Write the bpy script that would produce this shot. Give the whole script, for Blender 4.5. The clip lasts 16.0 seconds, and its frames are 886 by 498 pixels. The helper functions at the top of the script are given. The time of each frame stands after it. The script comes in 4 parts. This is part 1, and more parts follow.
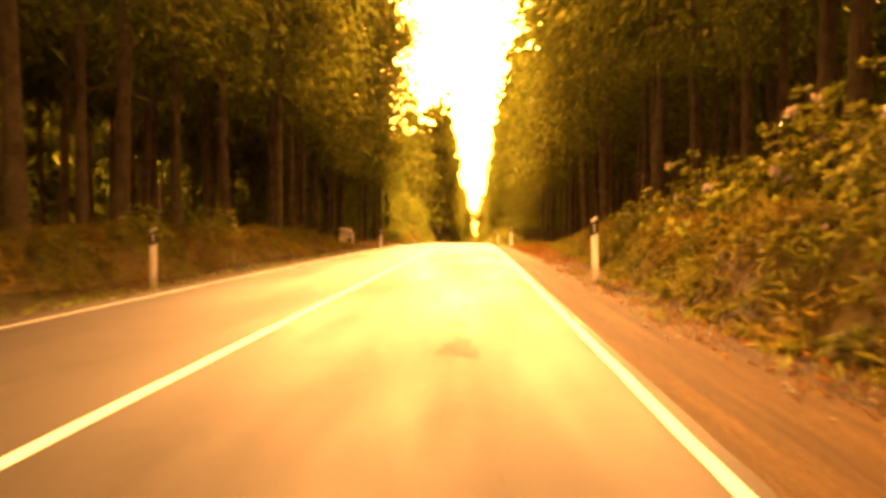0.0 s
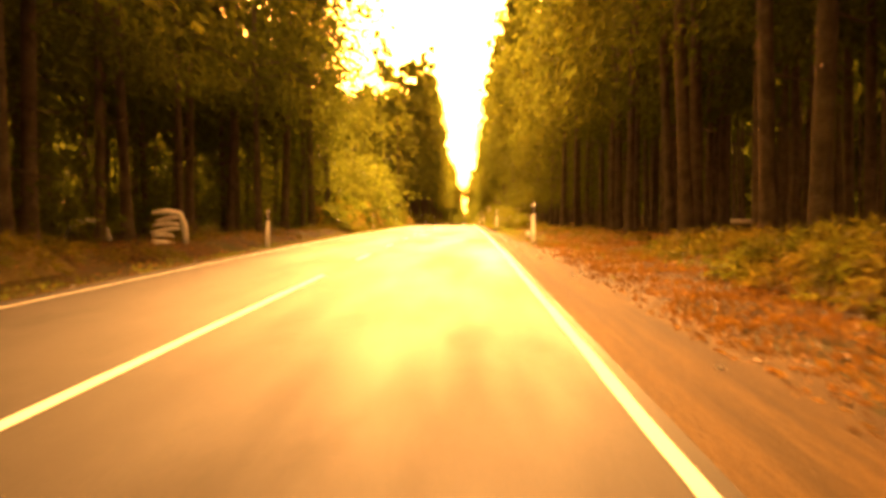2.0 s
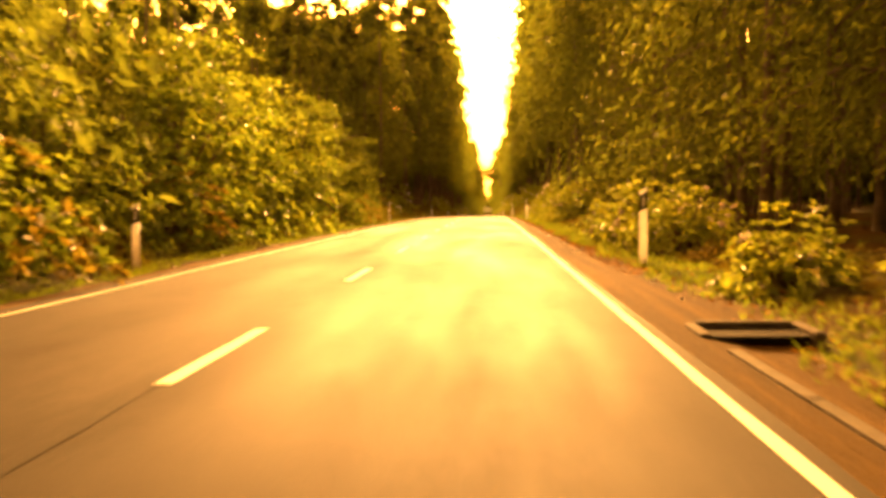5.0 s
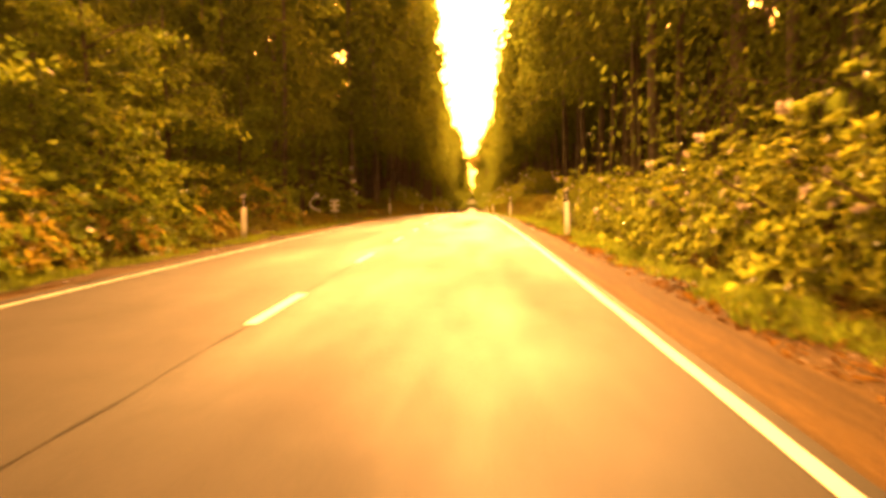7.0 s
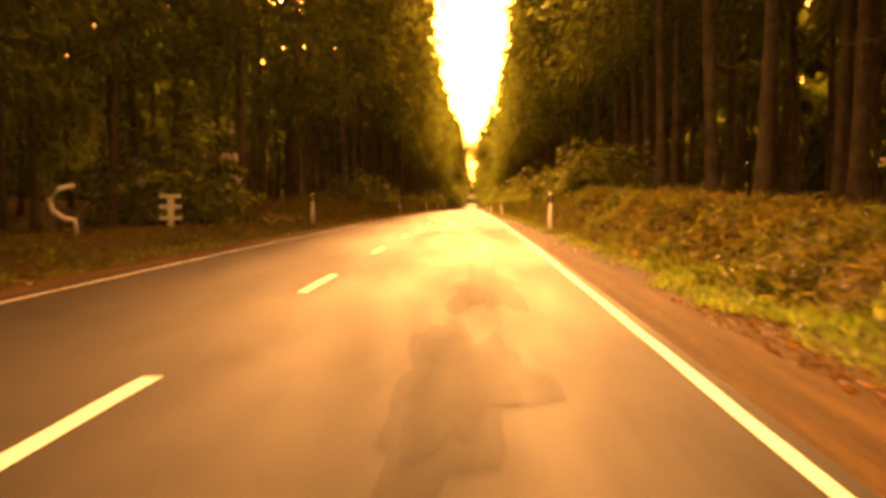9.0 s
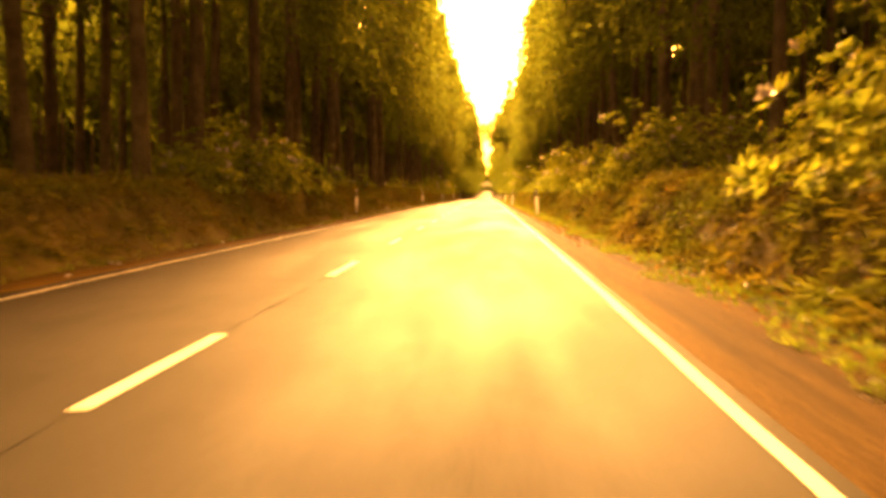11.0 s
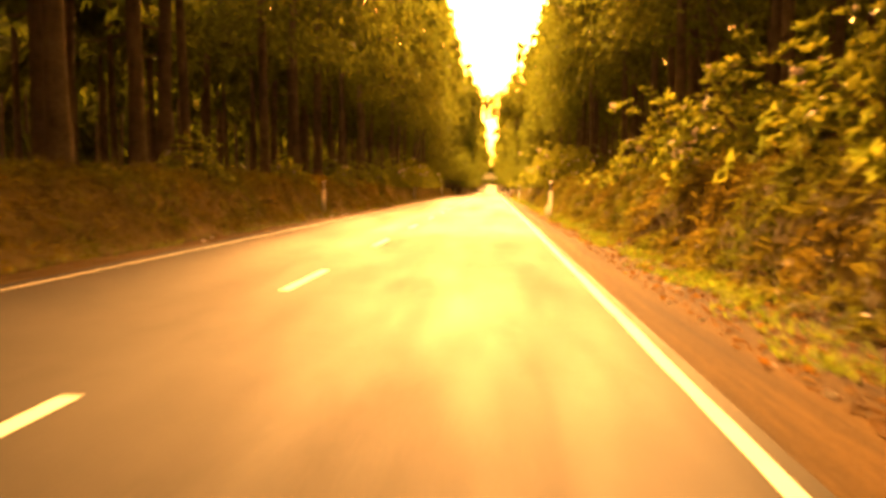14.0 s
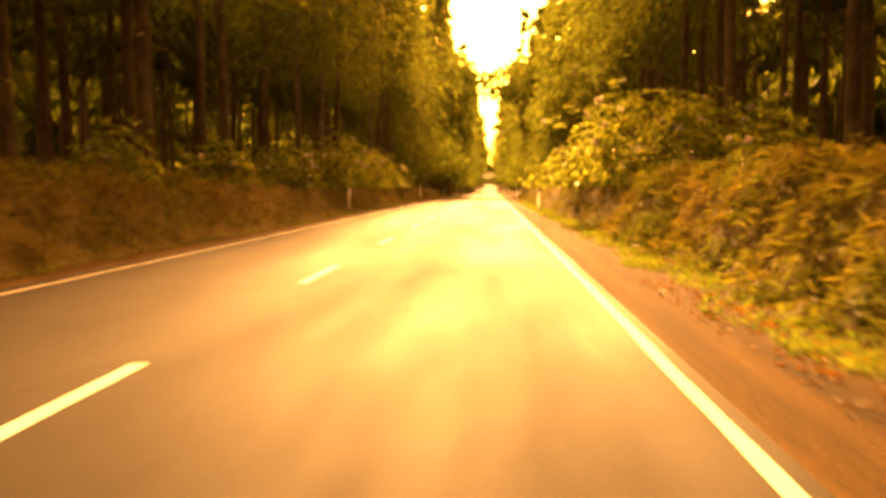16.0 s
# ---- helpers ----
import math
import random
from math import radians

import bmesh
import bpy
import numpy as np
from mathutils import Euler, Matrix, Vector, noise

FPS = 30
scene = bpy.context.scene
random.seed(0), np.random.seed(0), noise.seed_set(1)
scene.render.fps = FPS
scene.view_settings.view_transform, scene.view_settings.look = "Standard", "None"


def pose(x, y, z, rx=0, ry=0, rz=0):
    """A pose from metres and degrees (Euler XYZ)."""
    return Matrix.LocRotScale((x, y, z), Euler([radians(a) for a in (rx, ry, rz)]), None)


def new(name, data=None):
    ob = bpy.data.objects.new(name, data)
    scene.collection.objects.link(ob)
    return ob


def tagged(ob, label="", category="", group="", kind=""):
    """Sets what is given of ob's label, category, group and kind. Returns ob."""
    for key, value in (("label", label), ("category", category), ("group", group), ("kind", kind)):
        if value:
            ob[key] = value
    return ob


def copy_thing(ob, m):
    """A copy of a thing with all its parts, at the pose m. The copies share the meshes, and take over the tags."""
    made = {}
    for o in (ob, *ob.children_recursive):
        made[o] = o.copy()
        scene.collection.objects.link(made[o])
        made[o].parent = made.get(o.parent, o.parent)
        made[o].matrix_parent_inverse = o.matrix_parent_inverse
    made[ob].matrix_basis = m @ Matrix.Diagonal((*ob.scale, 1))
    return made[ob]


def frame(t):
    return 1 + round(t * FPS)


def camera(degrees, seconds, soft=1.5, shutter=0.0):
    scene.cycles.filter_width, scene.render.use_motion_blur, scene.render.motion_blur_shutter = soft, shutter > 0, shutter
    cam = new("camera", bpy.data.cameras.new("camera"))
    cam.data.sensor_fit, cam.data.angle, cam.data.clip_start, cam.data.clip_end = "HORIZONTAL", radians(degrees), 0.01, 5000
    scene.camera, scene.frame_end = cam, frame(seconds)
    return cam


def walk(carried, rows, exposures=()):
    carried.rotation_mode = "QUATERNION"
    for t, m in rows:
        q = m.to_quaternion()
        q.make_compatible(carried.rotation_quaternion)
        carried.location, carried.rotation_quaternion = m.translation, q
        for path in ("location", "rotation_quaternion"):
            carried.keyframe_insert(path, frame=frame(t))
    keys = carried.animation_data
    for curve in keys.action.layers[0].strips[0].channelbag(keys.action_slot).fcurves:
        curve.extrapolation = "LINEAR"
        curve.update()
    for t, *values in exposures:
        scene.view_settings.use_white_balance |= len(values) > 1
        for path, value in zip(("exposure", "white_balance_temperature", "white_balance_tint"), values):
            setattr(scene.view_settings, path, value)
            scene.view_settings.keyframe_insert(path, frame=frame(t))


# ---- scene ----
cam = camera(45.5, 16.0, soft=3.8, shutter=0.25)

# ---- the camera's drive along the road: seconds, x, y, z, tilt, lean, heading ----
PATH = [
    (0.0, -1.110, 0.00, 1.100, 88.736, -0.205, 1.772),
    (0.5, -1.006, 9.20, 1.096, 88.522, 0.147, 1.344),
    (1.0, -1.017, 18.49, 1.085, 88.188, -0.109, 1.156),
    (1.5, -0.991, 27.88, 1.065, 87.732, 0.121, 1.098),
    (2.0, -0.917, 37.38, 1.037, 87.511, 0.339, 1.240),
    (2.5, -0.904, 47.00, 0.998, 87.260, -0.029, 3.058),
    (3.0, -0.961, 56.73, 0.942, 87.099, -0.153, 4.674),
    (3.5, -1.044, 66.51, 0.869, 87.129, -0.563, 5.256),
    (4.0, -1.160, 76.34, 0.778, 86.963, -0.123, 4.155),
    (4.5, -1.253, 86.21, 0.668, 86.841, 0.197, 3.154),
    (4.7, -1.277, 90.15, 0.618, 86.754, 0.380, 2.773),
    (6.8, -1.338, 131.55, 0.012, 86.150, 0.531, 1.700),
    (7.0, -1.362, 135.49, -0.047, 86.160, 0.521, 1.597),
    (7.5, -1.422, 145.33, -0.202, 85.894, 0.162, 1.505),
    (8.0, -1.431, 155.06, -0.371, 85.990, -0.049, 1.755),
    (8.5, -1.389, 164.84, -0.554, 85.914, -0.343, 1.521),
    (8.7, -1.377, 168.77, -0.632, 85.877, -0.151, 1.510),
    (10.8, -1.238, 210.98, -1.654, 85.333, -0.234, 2.127),
    (11.0, -1.239, 215.07, -1.770, 85.177, 0.077, 2.437),
    (11.5, -1.187, 225.30, -2.069, 85.099, -0.110, 2.514),
    (12.0, -1.184, 235.56, -2.379, 84.947, 0.018, 2.559),
    (12.5, -1.201, 245.83, -2.700, 84.772, 0.169, 2.431),
    (13.0, -1.152, 256.12, -3.028, 84.748, -0.014, 2.443),
    (13.5, -1.097, 266.38, -3.357, 84.748, 0.332, 2.608),
    (14.0, -1.111, 276.62, -3.686, 84.795, -0.377, 2.684),
    (14.5, -1.110, 286.86, -4.016, 84.896, -0.222, 2.813),
    (15.0, -1.127, 297.09, -4.348, 84.835, -0.317, 2.675),
    (15.5, -1.109, 307.33, -4.682, 84.907, -0.060, 2.649),
    (16.0, -1.092, 317.57, -5.018, 84.822, 0.066, 2.649),
]
walk(cam, [(r[0], pose(*r[1:])) for r in PATH], [(0.0, 4.1, 6900, 23), (2.0, 4.0, 6900, 18), (3.5, 3.65, 6900, 11), (4.0, 3.55, 6900, 10), (4.5, 3.6, 6900, 7), (5.8, 3.85, 6900, 11), (7.0, 4.0, 6900, 14), (7.5, 3.85, 6900, 17), (8.5, 3.45, 6900, 27), (9.3, 3.7, 6900, 21), (10.8, 4.2, 6900, 9), (11.5, 4.25, 6900, 7), (12.5, 4.17, 6900, 10), (13.5, 4.07, 6900, 13), (16.0, 4.1, 6900, 14)])

# ---- light: a hazy evening sun ahead, low over the road, under a warm sky ----
SUN_ELEV, SUN_TURN = 17.0, 0.5
world = bpy.data.worlds.new("sky")
scene.world = world
world.use_nodes = True
wn, wl = world.node_tree.nodes, world.node_tree.links
sky = wn.new("ShaderNodeTexSky")
sky.sky_type, sky.sun_disc = "NISHITA", False
sky.sun_elevation, sky.sun_rotation = radians(SUN_ELEV), radians(-SUN_TURN)
sky.dust_density, sky.ozone_density = 4.0, 1.0
warm = wn.new("ShaderNodeMix")
warm.data_type, warm.blend_type = "RGBA", "MULTIPLY"
warm.inputs["Factor"].default_value = 1.0
haze = wn.new("ShaderNodeMix")
haze.data_type = "RGBA"
haze.inputs["Factor"].default_value = 0.55
haze.inputs["B"].default_value = (1.9, 2.0, 2.1, 1)
wl.new(sky.outputs[0], haze.inputs["A"])
wl.new(haze.outputs["Result"], warm.inputs["A"])
warm.inputs["B"].default_value = (1.0, 0.38, 0.075, 1)
wl.new(warm.outputs["Result"], wn["Background"].inputs[0])
wn["Background"].inputs[1].default_value = 0.2
sun = new("sun", bpy.data.lights.new("sun", "SUN"))
sun.data.energy, sun.data.angle, sun.data.color = 2.3, radians(5), (1.0, 0.45, 0.11)
sun.matrix_world = pose(0, 0, 60, 90 - SUN_ELEV, 0, 180 + SUN_TURN)

# ---- materials ----


def material(name, rough=0.7, spec=0.3):
    m = bpy.data.materials.new(name)
    m.use_nodes = True
    n, l = m.node_tree.nodes, m.node_tree.links
    p = n["Principled BSDF"]
    p.inputs["Roughness"].default_value = rough
    p.inputs["Specular IOR Level"].default_value = spec
    return m, n, l, p


def noise_of(n, l, scale, detail=4.0, vec=None, rough=0.6):
    t = n.new("ShaderNodeTexNoise")
    t.inputs["Scale"].default_value, t.inputs["Detail"].default_value = scale, detail
    t.inputs["Roughness"].default_value = rough
    if vec is None:
        g = n.new("ShaderNodeNewGeometry")
        vec = g.outputs["Position"]
    l.new(vec, t.inputs["Vector"])
    return t.outputs["Fac"]


def ramp_of(n, l, fac, stops):
    r = n.new("ShaderNodeValToRGB")
    r.color_ramp.elements[0].position, r.color_ramp.elements[1].position = stops[0][0], stops[-1][0]
    r.color_ramp.elements[0].color, r.color_ramp.elements[1].color = (*stops[0][1], 1), (*stops[-1][1], 1)
    for pos, col in stops[1:-1]:
        e = r.color_ramp.elements.new(pos)
        e.color = (*col, 1)
    l.new(fac, r.inputs[0])
    return r.outputs[0]


def mix_of(n, l, fac, a, b, mode="MIX"):
    x = n.new("ShaderNodeMix")
    x.data_type, x.blend_type = "RGBA", mode
    for sock, val in (("Factor", fac), ("A", a), ("B", b)):
        if isinstance(val, (int, float)):
            x.inputs[sock].default_value = val
        elif isinstance(val, tuple):
            x.inputs[sock].default_value = (*val, 1)
        else:
            l.new(val, x.inputs[sock])
    return x.outputs["Result"]


def bump_of(n, l, p, fac, strength, dist):
    b = n.new("ShaderNodeBump")
    b.inputs["Strength"].default_value, b.inputs["Distance"].default_value = strength, dist
    l.new(fac, b.inputs["Height"])
    l.new(b.outputs[0], p.inputs["Normal"])


def stretched(n, l, sx, sy, sz):
    g = n.new("ShaderNodeNewGeometry")
    v = n.new("ShaderNodeVectorMath")
    v.operation = "MULTIPLY"
    l.new(g.outputs["Position"], v.inputs[0])
    v.inputs[1].default_value = (sx, sy, sz)
    return v.outputs[0]


def speckled(name, stops, scale, rough=0.8, fine=40.0, bump=0.3, spec=0.25, big=0.35):
    """Earth, bark, stone: two scales of colour and a relief."""
    m, n, l, p = material(name, rough, spec)
    a = ramp_of(n, l, noise_of(n, l, scale), stops)
    b = noise_of(n, l, fine, 3)
    c = mix_of(n, l, big, a, ramp_of(n, l, b, [(0.3, (0.25, 0.25, 0.25)), (0.7, (1.4, 1.4, 1.4))]), "MULTIPLY")
    l.new(c, p.inputs["Base Color"])
    bump_of(n, l, p, b, bump, 0.03)
    return m


def leafy(name, dark, mid, light, rough=0.45, through_part=0.42, spec=0.35, scale=0.5, tones=None):
    """Leaves: each one its own tone, partly letting light through."""
    m, n, l, p = material(name, rough, spec)
    g = n.new("ShaderNodeNewGeometry")
    a = ramp_of(n, l, g.outputs["Random Per Island"], [(0.0, dark), (0.55, mid), (1.0, light)])
    b = ramp_of(n, l, noise_of(n, l, scale, 3), [(0.3, (0.55, 0.55, 0.5)), (0.7, (1.25, 1.2, 1.1))])
    c = mix_of(n, l, 1.0, a, b, "MULTIPLY")
    l.new(c, p.inputs["Base Color"])
    if tones:
        patch = ramp_of(n, l, noise_of(n, l, 0.55, 5), [(0.4, tones[0]), (0.6, tones[1])])
        c = mix_of(n, l, 1.0, c, patch, "MULTIPLY")
        l.new(c, p.inputs["Base Color"])
    tr = n.new("ShaderNodeBsdfTranslucent")
    l.new(mix_of(n, l, 1.0, c, (1.5, 1.6, 0.8), "MULTIPLY"), tr.inputs["Color"])
    mx = n.new("ShaderNodeMixShader")
    mx.inputs[0].default_value = through_part
    l.new(p.outputs[0], mx.inputs[1])
    l.new(tr.outputs[0], mx.inputs[2])
    l.new(mx.outputs[0], n["Material Output"].inputs["Surface"])
    return m


def asphalt_material():
    m, n, l, p = material("asphalt", 0.82, 0.03)
    base = ramp_of(n, l, noise_of(n, l, 0.35, 5), [(0.3, (0.0125, 0.0118, 0.011)), (0.7, (0.0205, 0.0193, 0.018))])
    tracks = noise_of(n, l, 1.0, 4, stretched(n, l, 0.8, 0.09, 1.0))
    c = mix_of(n, l, 0.45, base, ramp_of(n, l, tracks, [(0.3, (0.6, 0.6, 0.6)), (0.7, (1.45, 1.45, 1.45))]), "MULTIPLY")
    stain = noise_of(n, l, 1.0, 5, stretched(n, l, 0.9, 0.22, 1.0), 0.7)
    c = mix_of(n, l, 0.8, c, ramp_of(n, l, stain, [(0.34, (0.5, 0.48, 0.46)), (0.47, (1.0, 1.0, 1.0)), (0.6, (1.0, 1.0, 1.0)), (0.75, (1.35, 1.33, 1.28))]), "MULTIPLY")
    grit = noise_of(n, l, 55.0, 2)
    c = mix_of(n, l, 0.5, c, ramp_of(n, l, grit, [(0.35, (0.5, 0.5, 0.5)), (0.65, (1.5, 1.5, 1.5))]), "MULTIPLY")
    l.new(c, p.inputs["Base Color"])
    l.new(ramp_of(n, l, tracks, [(0.3, (0.72,) * 3), (0.7, (0.9,) * 3)]), p.inputs["Roughness"])
    bump_of(n, l, p, grit, 0.35, 0.01)
    return m


def paint_material(name, col, wear=0.45, rough=0.5):
    m, n, l, p = material(name, rough, 0.4 if rough < 0.8 else 0.1)
    w = noise_of(n, l, 14.0, 5)
    c = ramp_of(n, l, w, [(wear - 0.12, tuple(0.45 * v for v in col)), (wear + 0.05, col)])
    c = mix_of(n, l, 0.5, c, ramp_of(n, l, noise_of(n, l, 0.8, 3), [(0.3, (0.75, 0.74, 0.7)), (0.7, (1.0, 1.0, 1.0))]), "MULTIPLY")
    l.new(c, p.inputs["Base Color"])
    return m


ASPHALT = asphalt_material()
LINE_PAINT = paint_material("road_paint", (0.78, 0.77, 0.73), 0.3, 0.85)
WORN_PAINT = paint_material("worn_road_paint", (0.62, 0.6, 0.55), 0.46, 0.85)
SEAL = speckled("crack_seal", [(0.3, (0.004, 0.0038, 0.0035)), (0.7, (0.008, 0.0075, 0.007))], 6, 0.85, 40, 0.3, 0.015)
WHITE_PLASTIC = paint_material("white_plastic", (0.9, 0.9, 0.87), 0.15, 0.4)
_n, _l = WHITE_PLASTIC.node_tree.nodes, WHITE_PLASTIC.node_tree.links
_mx, _tr = _n.new("ShaderNodeMixShader"), _n.new("ShaderNodeBsdfTranslucent")
_mx.inputs[0].default_value = 0.45
_tr.inputs["Color"].default_value = (0.9, 0.9, 0.86, 1)
_l.new(_n["Principled BSDF"].outputs[0], _mx.inputs[1])
_l.new(_tr.outputs[0], _mx.inputs[2])
_l.new(_mx.outputs[0], _n["Material Output"].inputs["Surface"])
BLACK_PLASTIC = paint_material("black_plastic", (0.02, 0.02, 0.02), 0.2, 0.4)
REFLECTOR = paint_material("reflector", (0.75, 0.75, 0.75), 0.1, 0.15)
CONCRETE = speckled("concrete", [(0.3, (0.045, 0.038, 0.03)), (0.7, (0.09, 0.078, 0.064))], 3, 0.9, 40.0, 0.3, 0.05)
STONE = speckled("pale_stone", [(0.3, (0.72, 0.71, 0.68)), (0.7, (0.88, 0.87, 0.85))], 4, 0.8, 40.0, 0.3, 0.25, 0.2)
TIMBER = speckled("pale_timber", [(0.3, (0.8, 0.78, 0.72)), (0.7, (0.92, 0.91, 0.87))], 5, 0.7, 40.0, 0.3, 0.25, 0.2)
BARK = speckled("bark", [(0.3, (0.06, 0.048, 0.035)), (0.7, (0.15, 0.122, 0.09))], 2.2, 0.9, 16, 0.8)
TWIG = speckled("twig", [(0.3, (0.08, 0.055, 0.035)), (0.7, (0.15, 0.11, 0.07))], 6, 0.9)
NEEDLES = leafy("needles", (0.068, 0.087, 0.022), (0.092, 0.118, 0.03), (0.125, 0.15, 0.04), 0.6, 0.6, 0.15)
BROAD = leafy("broad_leaves", (0.075, 0.11, 0.02), (0.135, 0.18, 0.034), (0.23, 0.275, 0.056), 0.36, 0.62)
GLOSSY = leafy("rhododendron_leaves", (0.1, 0.128, 0.03), (0.18, 0.212, 0.047), (0.3, 0.32, 0.078), 0.36, 0.62, 0.4, 2.0)
REDDISH = leafy("reddish_leaves", (0.13, 0.1, 0.025), (0.23, 0.175, 0.042), (0.34, 0.27, 0.075), 0.4, 0.5)
FERN = leafy("bank_growth", (0.07, 0.062, 0.018), (0.108, 0.095, 0.027), (0.16, 0.142, 0.041), 0.6, 0.5, 0.2, 0.9, ((0.8, 1.05, 0.7), (1.15, 1.0, 0.9)))
MATTED = speckled("matted_grass", [(0.3, (0.068, 0.054, 0.016)), (0.5, (0.108, 0.087, 0.025)), (0.7, (0.16, 0.132, 0.039))], 1.3, 0.95, 30.0, 0.9, 0.05, 0.7)
GRASS = leafy("grass", (0.08, 0.115, 0.02), (0.14, 0.185, 0.033), (0.21, 0.25, 0.055), 0.5, 0.45, 0.3, 1.5)
BLOSSOM = leafy("blossom", (0.46, 0.4, 0.66), (0.57, 0.51, 0.76), (0.72, 0.67, 0.84), 0.6, 0.3)
DRY = leafy("dry_leaves", (0.13, 0.058, 0.014), (0.22, 0.105, 0.026), (0.34, 0.19, 0.05), 0.7, 0.2)


def ground_material():
    m, n, l, p = material("forest_ground", 0.95, 0.03)
    a = ramp_of(n, l, noise_of(n, l, 0.9, 6), [(0.3, (0.028, 0.0175, 0.005)), (0.5, (0.052, 0.032, 0.008)), (0.7, (0.085, 0.051, 0.012))])
    green = ramp_of(n, l, noise_of(n, l, 3.0, 4), [(0.3, (0.035, 0.04, 0.011)), (0.7, (0.06, 0.062, 0.018))])
    c = mix_of(n, l, ramp_of(n, l, noise_of(n, l, 0.22, 4), [(0.45, (0, 0, 0)), (0.62, (1, 1, 1))]), a, green)
    fine = noise_of(n, l, 22.0, 4)
    c = mix_of(n, l, 0.8, c, ramp_of(n, l, fine, [(0.3, (0.5, 0.5, 0.5)), (0.7, (1.5, 1.45, 1.4))]), "MULTIPLY")
    l.new(c, p.inputs["Base Color"])
    bump_of(n, l, p, fine, 0.9, 0.06)
    return m


def shoulder_material():
    m, n, l, p = material("gravel_shoulder", 0.95, 0.03)
    a = ramp_of(n, l, noise_of(n, l, 1.2, 5, stretched(n, l, 3.0, 0.1, 1.0)), [(0.3, (0.032, 0.0185, 0.0035)), (0.48, (0.06, 0.0345, 0.0062)), (0.68, (0.098, 0.056, 0.0095))])
    fine = noise_of(n, l, 30.0, 4)
    c = mix_of(n, l, 0.8, a, ramp_of(n, l, fine, [(0.3, (0.5, 0.5, 0.5)), (0.7, (1.5, 1.5, 1.5))]), "MULTIPLY")
    l.new(c, p.inputs["Base Color"])
    bump_of(n, l, p, fine, 0.8, 0.04)
    return m


GROUND = ground_material()
SHOULDER = shoulder_material()

# ---- the lie of the land ----
SLOPES = [(-400, 0.0), (0, 0.0), (40, -0.0036), (70, -0.009), (100, -0.0148), (135, -0.0149), (169, -0.0202), (211, -0.0283), (246, -0.0318), (281, -0.0323), (317, -0.0328), (450, -0.0328), (500, -0.036), (570, -0.036), (620, -0.0137), (760, -0.0137), (3000, 0.0)]
_gy = np.arange(-400.0, 3000.0, 2.0)
_gs = np.interp(_gy, [s[0] for s in SLOPES], [s[1] for s in SLOPES])
_gz = np.concatenate([[0.0], np.cumsum((_gs[1:] + _gs[:-1]))])
_gz -= np.interp(0.0, _gy, _gz)


def road_z(y):
    return np.interp(y, _gy, _gz)


def fade(y, rows):
    """A value along the road from rows of (y, value)."""
    return np.interp(y, [r[0] for r in rows], [r[1] for r in rows])


def smooth(a, b, x):
    t = np.clip((x - a) / (b - a), 0, 1)
    return t * t * (3 - 2 * t)


# height of the banks beside the road, and where their feet stand
BANK_R = [(-60, 1.15), (20, 1.1), (36, 1.05), (48, 0.7), (56, 0.4), (66, 0.1), (105, 0.1), (140, 0.25), (178, 0.25), (190, 0.75), (215, 1.2), (300, 1.3), (430, 1.2), (520, 0.5)]
BANK_L = [(-60, 0.8), (50, 0.8), (60, 0.2), (105, 0.15), (165, 0.2), (212, 0.15), (226, 1.1), (300, 1.25), (430, 1.2), (520, 0.5)]


FOOT_L = [(-60, 7.95), (105, 7.95), (200, 7.5), (230, 7.4)]
FOOT_R = [(-60, 1.75), (12, 1.8), (40, 2.55), (52, 3.05), (70, 3.05), (100, 2.0), (200, 1.75)]


def land_z(x, y):
    x, y = np.asarray(x, float), np.asarray(y, float)
    rz = road_z(y)
    r, lft, foot, foot_l = fade(y, BANK_R), fade(y, BANK_L), fade(y, FOOT_R), fade(y, FOOT_L)
    wob = 0.25 * np.sin(y * 0.31) + 0.2 * np.sin(y * 0.73 + 1)
    up = r * smooth(foot + wob * 0.3, foot + 1.1 + wob * 0.6, x) + lft * smooth(foot_l + wob * 0.3, foot_l + 1.2 + wob * 0.6, -x)
    dip = -fade(y, [(74, 0.03), (77, 0.14), (104, 0.14), (107, 0.03)]) * smooth(0.2, 0.9, x) * (1 - smooth(1.2, 2.0, x)) - fade(y, [(100, 0.16), (125, 0.06)]) * smooth(6.4, 7.3, -x) * (1 - smooth(7.8, 9.0, -x))
    rough = 0.05 * np.sin(x * 2.1 + y * 1.3) * np.sin(y * 0.9 - x) * (smooth(1.0, 2.0, x) + smooth(7.0, 8.0, -x))
    far = 0.35 * np.sin(y * 0.05 + x * 0.07) * (smooth(8, 20, x) + smooth(14, 26, -x))
    under = -0.06 * (1 - smooth(0.15, 0.3, x)) * (1 - smooth(6.3, 6.45, -x))
    return rz + up + dip + rough + far + under


# ---- mesh helpers ----


def mesh_of(name, verts, faces, mats, picks=None, shade=False):
    me = bpy.data.meshes.new(name)
    me.from_pydata(np.asarray(verts).tolist(), [], [list(f) for f in faces])
    for m in mats if isinstance(mats, (list, tuple)) else [mats]:
        me.materials.append(m)
    if picks is not None:
        me.polygons.foreach_set("material_index", picks)
    if shade:
        me.polygons.foreach_set("use_smooth", [True] * len(me.polygons))
    me.update()
    return me


def thing(name, label, category, group="", at=None):
    ob = new(name)
    ob.empty_display_size = 0.2
    if at is not None:
        ob.matrix_basis = at
    return tagged(ob, label, category, group)


def part(name, me, parent, label="", kind=""):
    ob = new(name, me)
    ob.parent = parent
    return tagged(ob, label, kind=kind)


